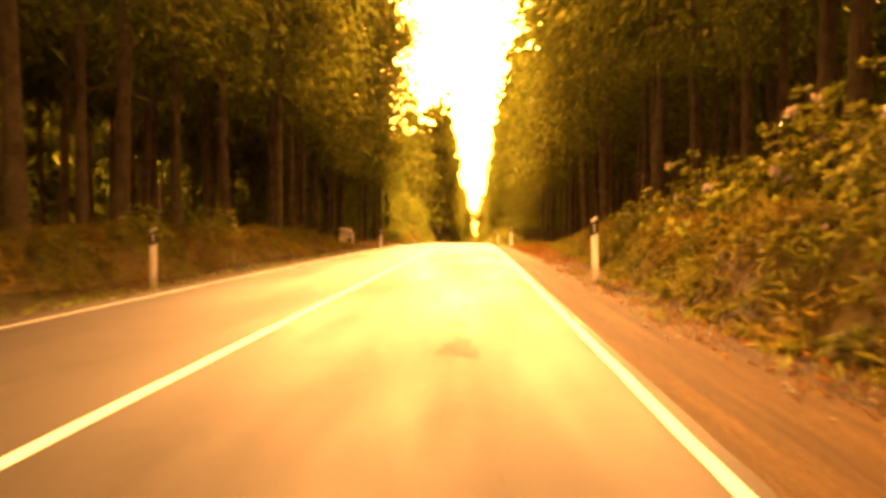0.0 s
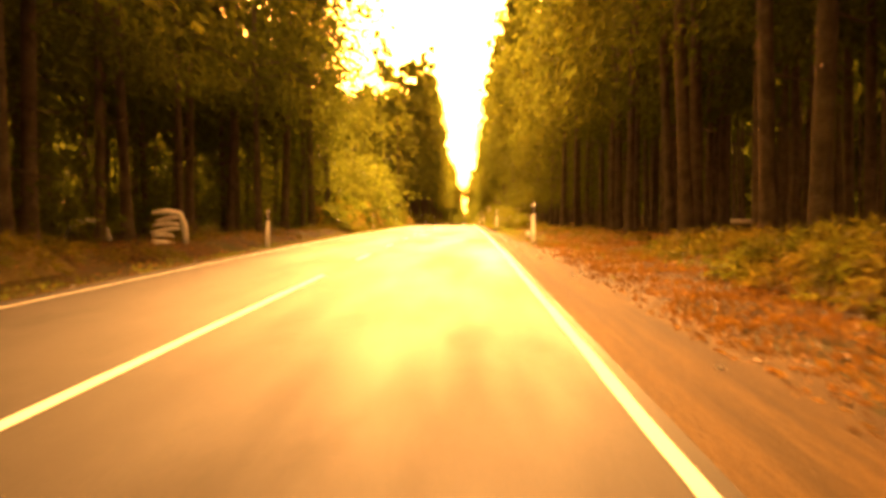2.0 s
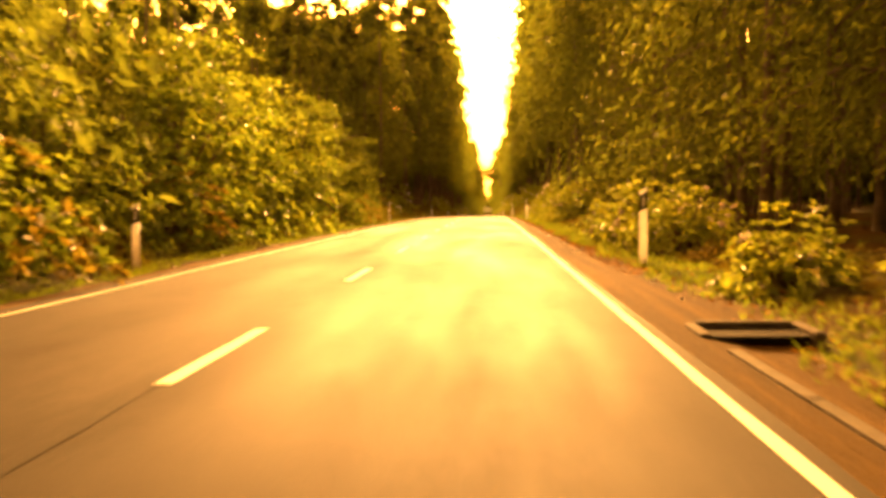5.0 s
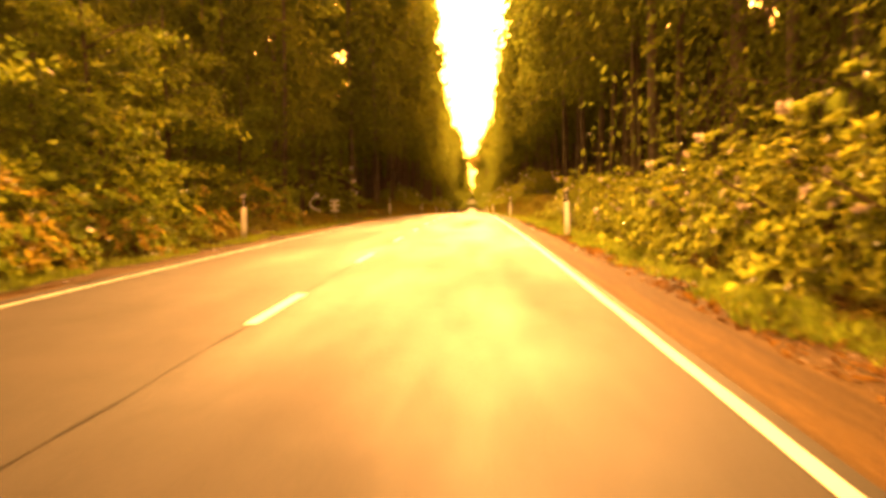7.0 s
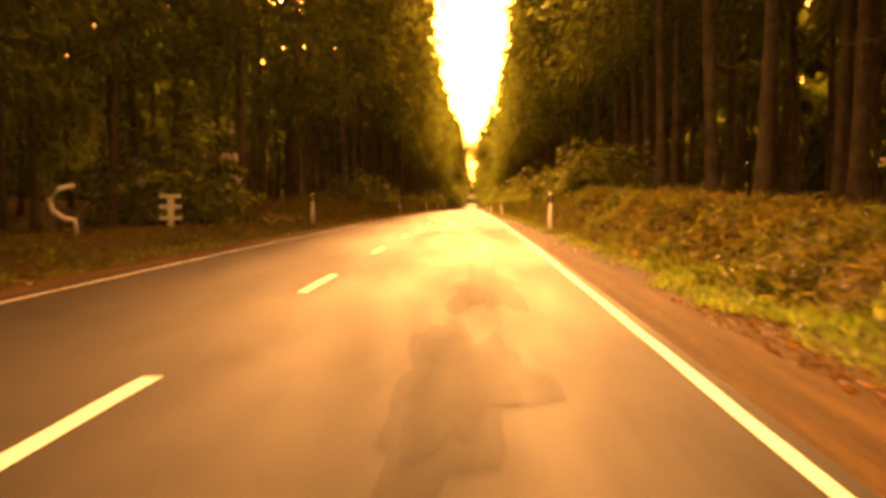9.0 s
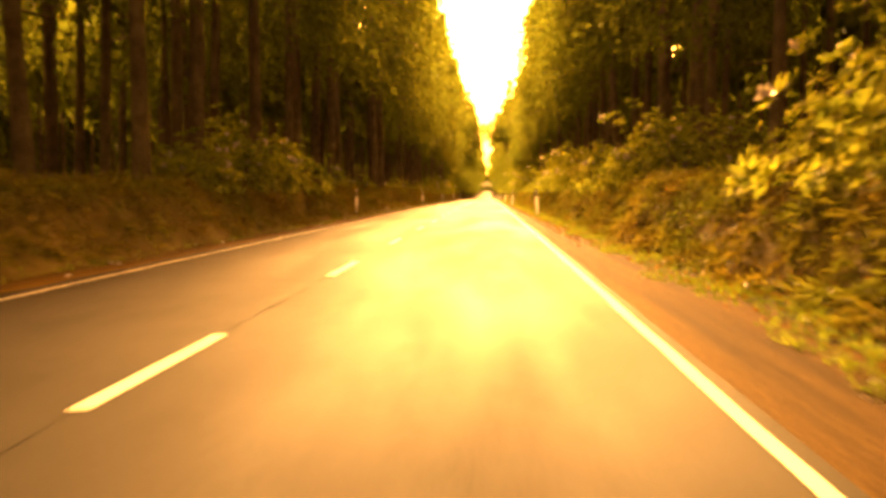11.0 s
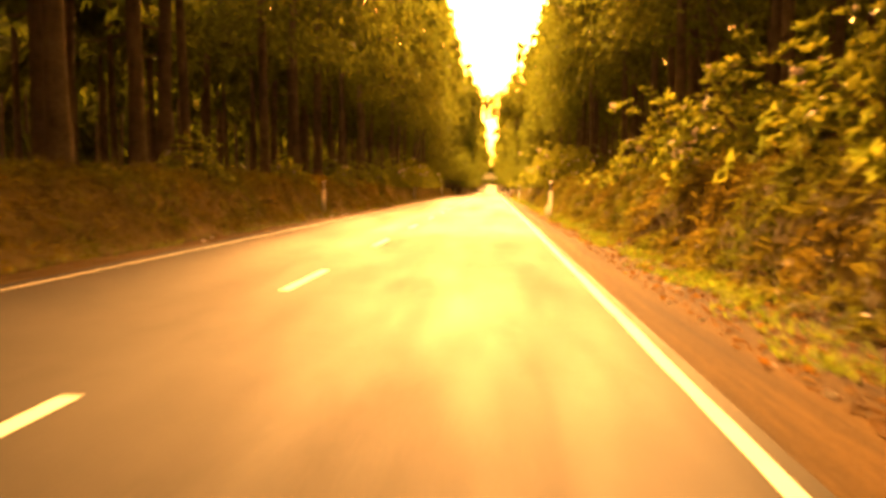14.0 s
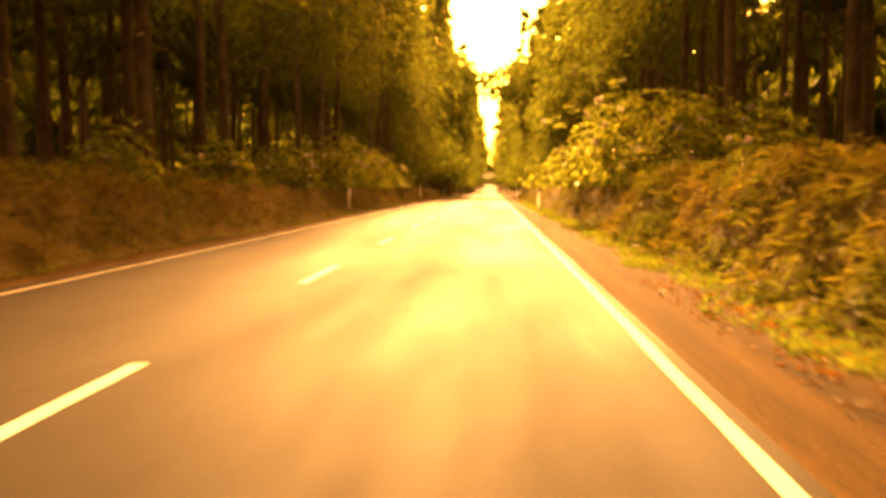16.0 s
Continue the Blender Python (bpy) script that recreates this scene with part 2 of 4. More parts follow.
def bm_mesh(name, bm, mat, shade=False):
    me = bpy.data.meshes.new(name)
    bm.to_mesh(me)
    bm.free()
    me.materials.append(mat)
    if shade:
        me.polygons.foreach_set("use_smooth", [True] * len(me.polygons))
    return me


def tube(points, radii, sides=8):
    """A tapered round limb along points; verts and quad faces."""
    pts = np.asarray(points, float)
    vs, fs = [], []
    for i, p in enumerate(pts):
        d = pts[min(i + 1, len(pts) - 1)] - pts[max(i - 1, 0)]
        d /= np.linalg.norm(d) + 1e-9
        a = np.cross(d, (0, 0, 1.0) if abs(d[2]) < 0.9 else (1.0, 0, 0))
        a /= np.linalg.norm(a) + 1e-9
        b = np.cross(d, a)
        for k in range(sides):
            t = 2 * math.pi * k / sides
            vs.append(p + radii[i] * (a * math.cos(t) + b * math.sin(t)))
    for i in range(len(pts) - 1):
        for k in range(sides):
            k2 = (k + 1) % sides
            fs.append((i * sides + k, i * sides + k2, (i + 1) * sides + k2, (i + 1) * sides + k))
    fs.append(tuple(range(sides))[::-1])
    fs.append(tuple((len(pts) - 1) * sides + k for k in range(sides)))
    return vs, fs


def joined(pieces):
    vs, fs, base = [], [], 0
    for v, f in pieces:
        vs.extend(v)
        fs.extend([tuple(i + base for i in q) for q in f])
        base += len(v)
    return vs, fs


def leaves_at(rng, pos, way, length, width, fold=0.18):
    """Pointed leaves: at each place one four-cornered blade along its way."""
    n = len(pos)
    way = way / (np.linalg.norm(way, axis=1, keepdims=True) + 1e-9)
    side = np.cross(way, rng.normal(size=(n, 3)))
    side /= np.linalg.norm(side, axis=1, keepdims=True) + 1e-9
    up = np.cross(side, way)
    L, W = np.broadcast_to(length, (n,))[:, None], np.broadcast_to(width, (n,))[:, None]
    mid = pos + way * L * 0.45
    v = np.stack([pos, mid + side * W * 0.5 + up * W * fold, pos + way * L - up * W * fold, mid - side * W * 0.5 + up * W * fold], 1)
    return v.reshape(-1, 3), np.arange(4 * n).reshape(n, 4)


# ---- ground, road, shoulders ----
def build_ground():
    xs = np.concatenate([[-1800, -700, -300, -140, -80, -50, -35, -26, -20, -16, -13], np.arange(-11, -6.2, 0.4), [-6.2, -4, -2, 0.0], np.arange(0.3, 5.4, 0.35),
                         [6, 7, 8.5, 11, 15, 20, 28, 40, 60, 100, 200, 500, 1500]])
    ys = np.concatenate([[-400, -200, -120, -80], np.arange(-60, 460, 1.0), np.arange(460, 760, 4.0), [800, 900, 1100, 1400, 1800, 2600]])
    X, Y = np.meshgrid(xs, ys)
    Z = land_z(X, Y)
    v = np.stack([X, Y, Z], -1).reshape(-1, 3)
    nx = len(xs)
    i = (np.arange(len(ys) - 1)[:, None] * nx + np.arange(nx - 1)[None]).reshape(-1)
    f = np.stack([i, i + 1, i + nx + 1, i + nx], 1)
    mid = v[f].mean(1)
    east = (fade(mid[:, 1], BANK_R) > 0.35) & (mid[:, 0] > fade(mid[:, 1], FOOT_R) + 0.15) & (mid[:, 0] < fade(mid[:, 1], FOOT_R) + 2.3)
    west = (fade(mid[:, 1], BANK_L) > 0.35) & (-mid[:, 0] > fade(mid[:, 1], FOOT_L) + 0.15) & (-mid[:, 0] < fade(mid[:, 1], FOOT_L) + 2.3)
    ob = new("ground", mesh_of("ground", v, f, [GROUND, MATTED], (east | west).astype(int).tolist(), shade=True))
    tagged(ob, "brown forest ground with moss, soil and needles", "ground", kind="structure")


def ribbon(x0, x1, y0, y1, lift, step=2.0, cross=None, wob=0.0):
    """A strip along the road between two sides; verts and faces. cross: its inner points."""
    ys = np.arange(y0, y1 + step * 0.5, step)
    if ys[-1] < y1 - 0.01:
        ys = np.append(ys, y1)
    xs = [x0, x1] if cross is None else cross
    vs, nx = [], len(xs)
    for y in ys:
        for k, x in enumerate(xs):
            e = wob * (math.sin(y * 1.7 + k) * 0.6 + math.sin(y * 4.1 + k * 2) * 0.4) if k in (0, nx - 1) else 0
            vs.append((x + e, y, float(road_z(y)) + lift))
    fs = [(j * nx + k, j * nx + k + 1, (j + 1) * nx + k + 1, (j + 1) * nx + k) for j in range(len(ys) - 1) for k in range(nx - 1)]
    return vs, fs


def build_road():
    road = new("road", mesh_of("road", *ribbon(-6.42, 0.15, -60, 762, 0.0, 1.0, [-6.42, -5, -3.3, -1.6, 0.15], 0.025), ASPHALT, shade=True))
    tagged(road, "worn grey asphalt of a two-lane country road", "road", kind="structure")
    part("edge_line", mesh_of("edge_line", *ribbon(-0.058, 0.034, -60, 700, 0.005, 0.8, wob=0.006), LINE_PAINT), road, "white painted edge line")
    part("edge_line", mesh_of("edge_line", *ribbon(-6.17, -6.105, -60, 700, 0.005, 0.8, wob=0.008), WORN_PAINT), road, "worn thin white edge line")
    part("centre_line", mesh_of("centre_line", *ribbon(-3.335, -3.225, -60, 54.8, 0.005, 0.8, wob=0.005), LINE_PAINT), road, "solid white centre line")
    y = 60.3
    while y < 690:
        part("lane_dash", mesh_of("lane_dash", *ribbon(-3.34, -3.22, y, y + 2.75, 0.005, 0.7, wob=0.006), LINE_PAINT), road)
        y += 8.415
    for y0, y1 in ((86, 104), (134, 152), (208, 232), (262, 276)):
        part("crack_seal", mesh_of("crack_seal", *ribbon(-3.288, -3.274, y0, y1, 0.003, 0.5, wob=0.02), SEAL), road, "dark tar along the middle joint")


def build_stains():
    """Dark oily patches in the lane, thin and uneven, deeper towards the middle."""
    rng = random.Random(8)
    road = bpy.data.objects["road"]
    for name, dim, size, lift in (("stained_asphalt", 0.74, 1.0, 0.003), ("oily_asphalt", 0.52, 0.66, 0.006)):
        stain = asphalt_material()
        stain.name = name
        n, l, p = stain.node_tree.nodes, stain.node_tree.links, stain.node_tree.nodes["Principled BSDF"]
        l.new(mix_of(n, l, 1.0, p.inputs["Base Color"].links[0].from_socket, (dim, dim * 0.98, dim * 0.95), "MULTIPLY"), p.inputs["Base Color"])
        p.inputs["Specular IOR Level"].default_value = 0.02
        for x, y, rx, ry in ((-1.45, 181.0, 0.42, 2.6), (-1.2, 187.5, 0.36, 3.2), (-1.62, 176.4, 0.2, 1.2), (-1.15, 173.2, 0.12, 0.7), (-1.28, 11.9, 0.1, 0.35), (-1.25, 9.6, 0.16, 0.75), (-1.24, 14.5, 0.06, 0.8)):
            ph = rng.uniform(0, 6)
            vs = [(x, y, float(road_z(y)) + lift)]
            for k in range(36):
                a = 2 * math.pi * k / 36
                r = size * (1 + 0.24 * math.sin(3 * a + ph) + 0.16 * math.sin(7 * a + 2 * ph) + rng.uniform(-0.14, 0.14))
                yy = y + ry * r * math.sin(a)
                vs.append((x + rx * r * math.cos(a), yy, float(road_z(yy)) + lift))
            part("stain", mesh_of("stain", vs, [(0, k + 1, (k + 1) % 36 + 1) for k in range(36)], stain), road, "dark oily stain")


def shoulder(name, cross, y0, y1, label, mat):
    ys = np.arange(y0, y1, 1.0)
    vs, nx = [], len(cross)
    for y in ys:
        for k, x in enumerate(cross):
            e = 0.12 * math.sin(y * 0.9 + k) + 0.1 * math.sin(y * 2.3) if k in (0, nx - 1) and abs(x) > 0.6 and not -6.6 < x < -6.4 else 0
            vs.append((x + e, y, float(land_z(x + e, y)) + 0.02 if abs(x) > 0.2 and not -6.6 < x < -6.3 else float(road_z(y)) - 0.006))
    fs = [(j * nx + k, j * nx + k + 1, (j + 1) * nx + k + 1, (j + 1) * nx + k) for j in range(len(ys) - 1) for k in range(nx - 1)]
    tagged(new(name, mesh_of(name, vs, fs, mat, shade=True)), label, "shoulder", kind="structure")


build_ground()
build_road()
build_stains()
shoulder("shoulder_east", [0.08, 0.3, 0.55, 0.8, 1.1, 1.38], -60, 700, "orange-brown gravel shoulder beside the asphalt", SHOULDER)
shoulder("shoulder_west", [-7.1, -6.8, -6.36], -60, 700, "brown earth shoulder beside the asphalt", SHOULDER)

# ---- delineator posts ----


def build_post():
    """A white roadside post with a slanted black band; local +y is the way of travel, so its face looks to -y."""
    ob = thing("delineator_post", "white plastic delineator post with slanted black band", "roadside post", "delineator posts")
    w, d, hi = 0.072, 0.05, 1.2

    def slab(z0, z1, tilt0, tilt1, mat, name, grow=0.0, label=""):
        bm = bmesh.new()
        prof = [(-w - grow, -d - grow), (w + grow, -d - grow), (w * 0.75 + grow, d + grow), (-w * 0.75 - grow, d + grow)]
        lo = [bm.verts.new((x, y, z0 + tilt0 * x)) for x, y in prof]
        up = [bm.verts.new((x, y, z1 + tilt1 * x)) for x, y in prof]
        bm.faces.new(lo[::-1])
        bm.faces.new(up)
        for k in range(4):
            bm.faces.new((lo[k], lo[(k + 1) % 4], up[(k + 1) % 4], up[k]))
        bmesh.ops.bevel(bm, geom=bm.edges[:], offset=0.008, segments=2, affect="EDGES")
        return part(name, bm_mesh(name, bm, mat, True), ob, label)

    slab(-0.15, 0.86, 0, 0.45, WHITE_PLASTIC, "body")
    band = slab(0.862, 1.13, 0.45, 0.45, BLACK_PLASTIC, "band", -0.003, "slanted black band")
    slab(1.132, hi, 0.45, 0.45, WHITE_PLASTIC, "cap", 0.002)
    bm = bmesh.new()
    bmesh.ops.create_cube(bm, size=1, matrix=Matrix.LocRotScale((0, -d - 0.002, 0.995), None, (0.045, 0.012, 0.17)))
    bmesh.ops.bevel(bm, geom=bm.edges[:], offset=0.004, segments=1, affect="EDGES")
    part("reflector", bm_mesh("reflector", bm, REFLECTOR), band, "white reflector strip")
    return ob


POSTS_R = [-29.0, 21.4, 72.8, 114.0, 164.2, 211.5, 267.0, 317.6, 372.0, 422.0, 472.0, 522.0, 572.0]
POST_SHIFT = {164.2: 1.2, 267.0: 1.18, 317.6: 1.12, 316.9: -7.57}
POSTS_L = [-29.0, 21.6, 73.6, 115.1, 164.8, 216.8, 267.1, 316.9, 366.5, 416.0, 466.0, 516.0, 566.0]


def build_posts():
    src = build_post()
    rng = random.Random(4)
    first = True
    for side, rows in ((1.31, POSTS_R), (-7.74, POSTS_L)):
        for y in rows:
            x = POST_SHIFT.get(y, side)
            m = pose(x, y, float(land_z(x, y)) + (0.11 if x > 0 else 0.04) + (0.08 if y == 317.6 else 0.0), rng.uniform(-1.5, 1.5), rng.uniform(-2, 2), (0 if x > 0 else 8) + rng.uniform(-8, 8))
            if y == 267.0:
                m = Matrix.Translation((0, 0, 0.1)) @ m @ pose(0, 0, 0, 0, -3) @ Matrix.Diagonal((1.0, 1.0, 0.85, 1.0))
            if first:
                src.matrix_basis, first = m, False
            else:
                copy_thing(src, m)


build_posts()

# ---- trees ----


def trunk_mesh(rng, hi, r0, sides=10, stubs=10):
    zs = np.concatenate([[-0.6, 0.0, 0.5, 1.5], np.arange(4, hi + 0.1, 3.0)])
    bend = rng.uniform(-0.25, 0.25, 2)
    pts = [(bend[0] * math.sin(z * 0.16), bend[1] * math.sin(z * 0.13), z) for z in zs]
    rad = [r0 * (1.5 if z < 0.1 else 1.15 if z < 0.6 else 1.0) * max(0.12, 1 - 0.85 * max(z, 0) / hi) for z in zs]
    return joined([tube(pts, rad, sides)] + dead_twigs(rng, hi, stubs))


def dead_twigs(rng, hi, count):
    pieces = []
    for _ in range(count):
        z, a, ln = rng.uniform(1.5, hi * 0.45), rng.uniform(0, 6.28), rng.uniform(0.4, 1.6)
        o = np.array([math.cos(a), math.sin(a), -0.25])
        p = np.array([0, 0, z])
        pieces.append(tube([p, p + o * ln * 0.5, p + o * ln + (0, 0, 0.1)], [0.035, 0.025, 0.008], 5))
    return pieces


def conifer_crown(rng, z0, hi, rmax, n, size, grade=0.0, low_skirt=False, thin=1.0):
    """Drooping tufts on boughs from z0 up to the tip."""
    tufts, per = 3, 14
    nb = max(2, n // (tufts * per))
    zb = z0 + (hi - z0) * rng.random(nb) ** (1.3 + 0.25 * grade) * 0.98
    pos, way = [], []
    for z in np.sort(zb):
        f = (z - z0) / (hi - z0)
        r = rmax * (1 - f) ** 0.75 * (0.55 + 0.45 * min(1, f * 5 + (1 if low_skirt else 0.1))) * rng.uniform(0.65, 1.15) + 0.3
        a = rng.uniform(0, 2 * math.pi)
        out = np.array([math.cos(a), math.sin(a), 0])
        sidew = np.array([-out[1], out[0], 0])
        for t0 in (0.45, 0.75, 1.0):
            c = out * (r * t0) + sidew * rng.normal(0, 0.16 * r * t0)
            p = c + rng.normal(0, 1, (per, 3)) * (0.13 * r + 0.08, 0.13 * r + 0.08, 0.1 * r + 0.06)
            p[:, 2] += z + 0.25 * r * t0 - 0.5 * r * t0 * t0 - rng.random(per) * 0.45
            pos.append(p)
            w = out * 0.6 + sidew * rng.normal(0, 0.6, per)[:, None] + rng.normal(0, 0.3, (per, 3))
            w[:, 2] -= rng.uniform(0.3, 1.3, per)
            way.append(w)
    pos, way = np.concatenate(pos), np.concatenate(way)
    k = len(pos)
    big = size * (1 + grade * np.clip((pos[:, 2] - z0) / (hi - z0), 0, 1))
    return leaves_at(rng, pos, way, rng.uniform(0.6, 1.35, k) * big, rng.uniform(0.16, 0.34, k) * big * thin)


def boughs(rng, z0, hi, rmax, count):
    out = []
    for _ in range(count):
        f = rng.random() ** 1.3
        z, a = z0 + (hi - z0) * f, rng.uniform(0, 6.28)
        r = rmax * (1 - f) ** 0.8 * 0.8
        o = np.array([math.cos(a), math.sin(a), 0])
        out.append(tube([np.array([0, 0, z]), o * r * 0.5 + (0, 0, z + 0.1 * r), o * r + (0, 0, z - 0.15 * r)], [0.05, 0.035, 0.012], 4))
    return out


def build_tree_kinds():
    kinds = {}
    for key, count, z0, hi, rmax, n, size, grade, thin, skirt in (("tall", 4, 7.2, 27, 4.1, 2900, 0.33, 2.0, 1.7, False), ("far", 3, 6.5, 27, 4.3, 1300, 1.0, 0.3, 1.8, False), ("lean", 3, 2.8, 25, 4.4, 3900, 0.4, 1.3, 1.6, True), ("low", 3, 1.0, 23, 3.8, 5400, 0.3, 1.5, 1.6, True), ("mid", 2, 3.2, 24, 3.8, 7200, 0.21, 0.7, 1.6, True)):
        kinds[key] = []
        for i in range(count):
            rng = np.random.default_rng(40 + i + (10 if skirt else 0) + (20 if key == "mid" else 0))
            ob = thing("conifer", "tall straight conifer with bare brown trunk and drooping crown" if not skirt else ("dense conifer with drooping green boughs down to the ground" if key == "low" else "dense conifer with drooping boughs above a hedge"), "tree", "roadside conifers")
            h2 = hi * rng.uniform(0.9, 1.1)
            tv, tf = trunk_mesh(rng, h2, 0.18 if not skirt else 0.17, 8, 0)
            part("trunk", mesh_of("trunk", tv, tf, BARK, shade=True), ob, "straight brown bark trunk")
            bv, bf = joined(boughs(rng, z0, h2, rmax, 8) + dead_twigs(rng, h2, 5))
            part("branchwork", mesh_of("branchwork", bv, bf, BARK, shade=True), ob, "thin bare side branches", "stuff")
            cv, cf = conifer_crown(rng, z0 * rng.uniform(0.85, 1.15), h2, rmax, n, size, grade, skirt, thin)
            part("crown", mesh_of("crown", cv, cf, NEEDLES), ob, "", "stuff")
            kinds[key].append(ob)
    return kinds


# how tall the wood on the west side stands: it dips beyond the first bend of bushes
WEST_HEIGHT = [(114, 1.0), (122, 0.56), (172, 0.6), (190, 0.68), (215, 0.82), (250, 0.97), (280, 1.05), (320, 0.97), (350, 0.88), (440, 0.87), (470, 0.95)]
EAST_HEIGHT = [(250, 1.0), (300, 1.0), (350, 0.89), (440, 0.86), (470, 0.95)]


def build_spreading_tree(seed, hi, z0, rx, ry, n, size):
    """A broad tree whose crown of many clumps reaches out over the road."""
    rng = np.random.default_rng(seed)
    ob = thing("spreading_tree", "broad old tree with a crown reaching over the road", "tree", "trees arching over the road")
    v, f = trunk_mesh(rng, hi * 0.9, 0.24, 8, 0)
    part("trunk", mesh_of("trunk", v, f, BARK, shade=True), ob, "stout brown trunk")
    pos, way, limbs = [], [], []
    for k in range(n // 40):
        d = rng.normal(size=3)
        d /= np.linalg.norm(d)
        c = d * rng.uniform(0.55, 1.0) * (rx, ry, (hi - z0) / 2) + (0, 0, (hi + z0) / 2)
        if k % 9 == 0:
            limbs.append(tube([(0, 0, c[2] * 0.6), c * (0.5, 0.5, 0.85), c], [0.09, 0.06, 0.02], 5))
        p = c + rng.normal(0, 1, (40, 3)) * (0.75, 0.75, 0.5)
        w = rng.normal(0, 0.5, (40, 3)) + d * 0.6
        w[:, 2] -= rng.uniform(0.2, 1.0, 40)
        pos.append(p)
        way.append(w)
    v, f = joined(limbs)
    part("branchwork", mesh_of("branchwork", v, f, BARK, shade=True), ob, "crooked side limbs", "stuff")
    pos, way = np.concatenate(pos), np.concatenate(way)
    v, f = leaves_at(rng, pos, way, rng.uniform(0.6, 1.3, len(pos)) * size, rng.uniform(0.35, 0.6, len(pos)) * size)
    part("crown", mesh_of("crown", v, f, NEEDLES), ob, "", "stuff")
    return ob


def place_trees():
    kinds = build_tree_kinds()
    used = set()
    rng = random.Random(11)

    def put(key, x, y, s):
        src = rng.choice(kinds[key])
        m = Matrix.LocRotScale((x, y, float(land_z(x, y)) - 0.05), Euler((rng.uniform(-.02, .02), rng.uniform(-.02, .02), rng.uniform(0, 6.28))), (s, s, s * rng.uniform(0.92, 1.1)))
        if src.name in used:
            copy_thing(src, m)
        else:
            used.add(src.name)
            src.matrix_basis = m

    y = -14.0
    while y < 785:
        near = y < 420
        step = 4.3 if near else 7.0
        for side in (1, -1):
            yy = y + rng.uniform(-1.3, 1.3)
            low = (side > 0 and 112 < yy < 165) or (side < 0 and 108 < yy < 184)
            x = 6.3 + rng.uniform(-1.0, 1.6) if side > 0 else -10.0 - rng.uniform(-1.0, 1.7)
            if side < 0 and yy > 455:
                x += 0.9
            if yy > 560:
                x += -1.0 if side > 0 else 0.8
            if low:
                x += 0.8 * side
            if side < 0 and 190 < yy < 216:
                x -= 3.3
            if side < 0 and 62 < yy < 198:
                x -= 1.4
            edge = yy > 405
            if side < 0 and 105 < yy < 186:
                x -= 0.6
            put(("mid" if side > 0 else "low") if low else "lean" if edge and yy < 560 else "tall" if near else "far", x, yy, rng.uniform(0.78, 1.18) * (1.2 if yy > 600 else float(fade(yy, WEST_HEIGHT if side < 0 else EAST_HEIGHT))))
        y += step
    # a dark second row where the first stands open
    for k in range(13):
        put("tall", 11.2 + rng.uniform(-0.8, 0.8), 60 + k * 4.2 + rng.uniform(-1, 1), rng.uniform(0.8, 1.0))
        if k < 11:
            put("low", -15.8 + rng.uniform(-0.8, 0.8), 58 + k * 4.4 + rng.uniform(-1, 1), rng.uniform(0.8, 1.0))
    for x, yy, k in ((-14.2, 187, 0.62), (-15.0, 193, 0.66), (-14.6, 181, 0.6)):
        put("low", x, yy, k)
    for x, yy, k in ((-10.2, 101.0, 1.15), (-10.0, 107.0, 1.2)):
        put("mid", x, yy, k)
    for k in range(9):
        put("lean", -20.5 + rng.uniform(-1.2, 1.2), 178 + k * 5.0 + rng.uniform(-1, 1), rng.uniform(0.95, 1.1) * float(fade(178 + k * 5.0, WEST_HEIGHT)))
    # boughs that nearly close the gap far ahead
    for x, yy, k in ((-9.4, 463, 0.95), (-9.2, 471, 1.0), (-9.4, 480, 0.97), (-9.3, 490, 0.95), (5.8, 470, 0.9), (5.7, 505, 0.95), (-9.0, 540, 1.2), (-9.2, 575, 1.3), (5.6, 590, 1.3), (-9.3, 612, 1.35), (6.0, 625, 1.3), (-9.6, 645, 1.35), (6.4, 655, 1.35), (-11.5, 675, 1.3), (6.8, 690, 1.3)):
        put("lean", x, yy, k)
    arch = build_spreading_tree(300, 20.5, 2.6, 5.2, 5.5, 4200, 0.6)
    arch.matrix_basis = pose(-8.1, 468, float(land_z(-8.1, 468)))
    copy_thing(arch, pose(-8.6, 478, float(land_z(-8.6, 478)), 0, 0, 130))
    high = build_spreading_tree(301, 19.8, 13.2, 7.6, 5.0, 3000, 0.6)
    high.matrix_basis = pose(-7.3, 472, float(land_z(-7.3, 472)))
    copy_thing(high, pose(3.6, 480, float(land_z(3.6, 480)), 0, 0, 60))
    tall = build_spreading_tree(302, 26.5, 9.5, 5.2, 4.6, 3400, 0.42)
    tall.matrix_basis = pose(-9.3, 244, float(land_z(-9.3, 244)))
    for x, yy, a in ((-9.6, 253, 70), (6.5, 262, 120), (6.6, 272, 200), (7.0, 113, 30)):
        copy_thing(tall, pose(x, yy, float(land_z(x, yy)), 0, 0, a))


place_trees()


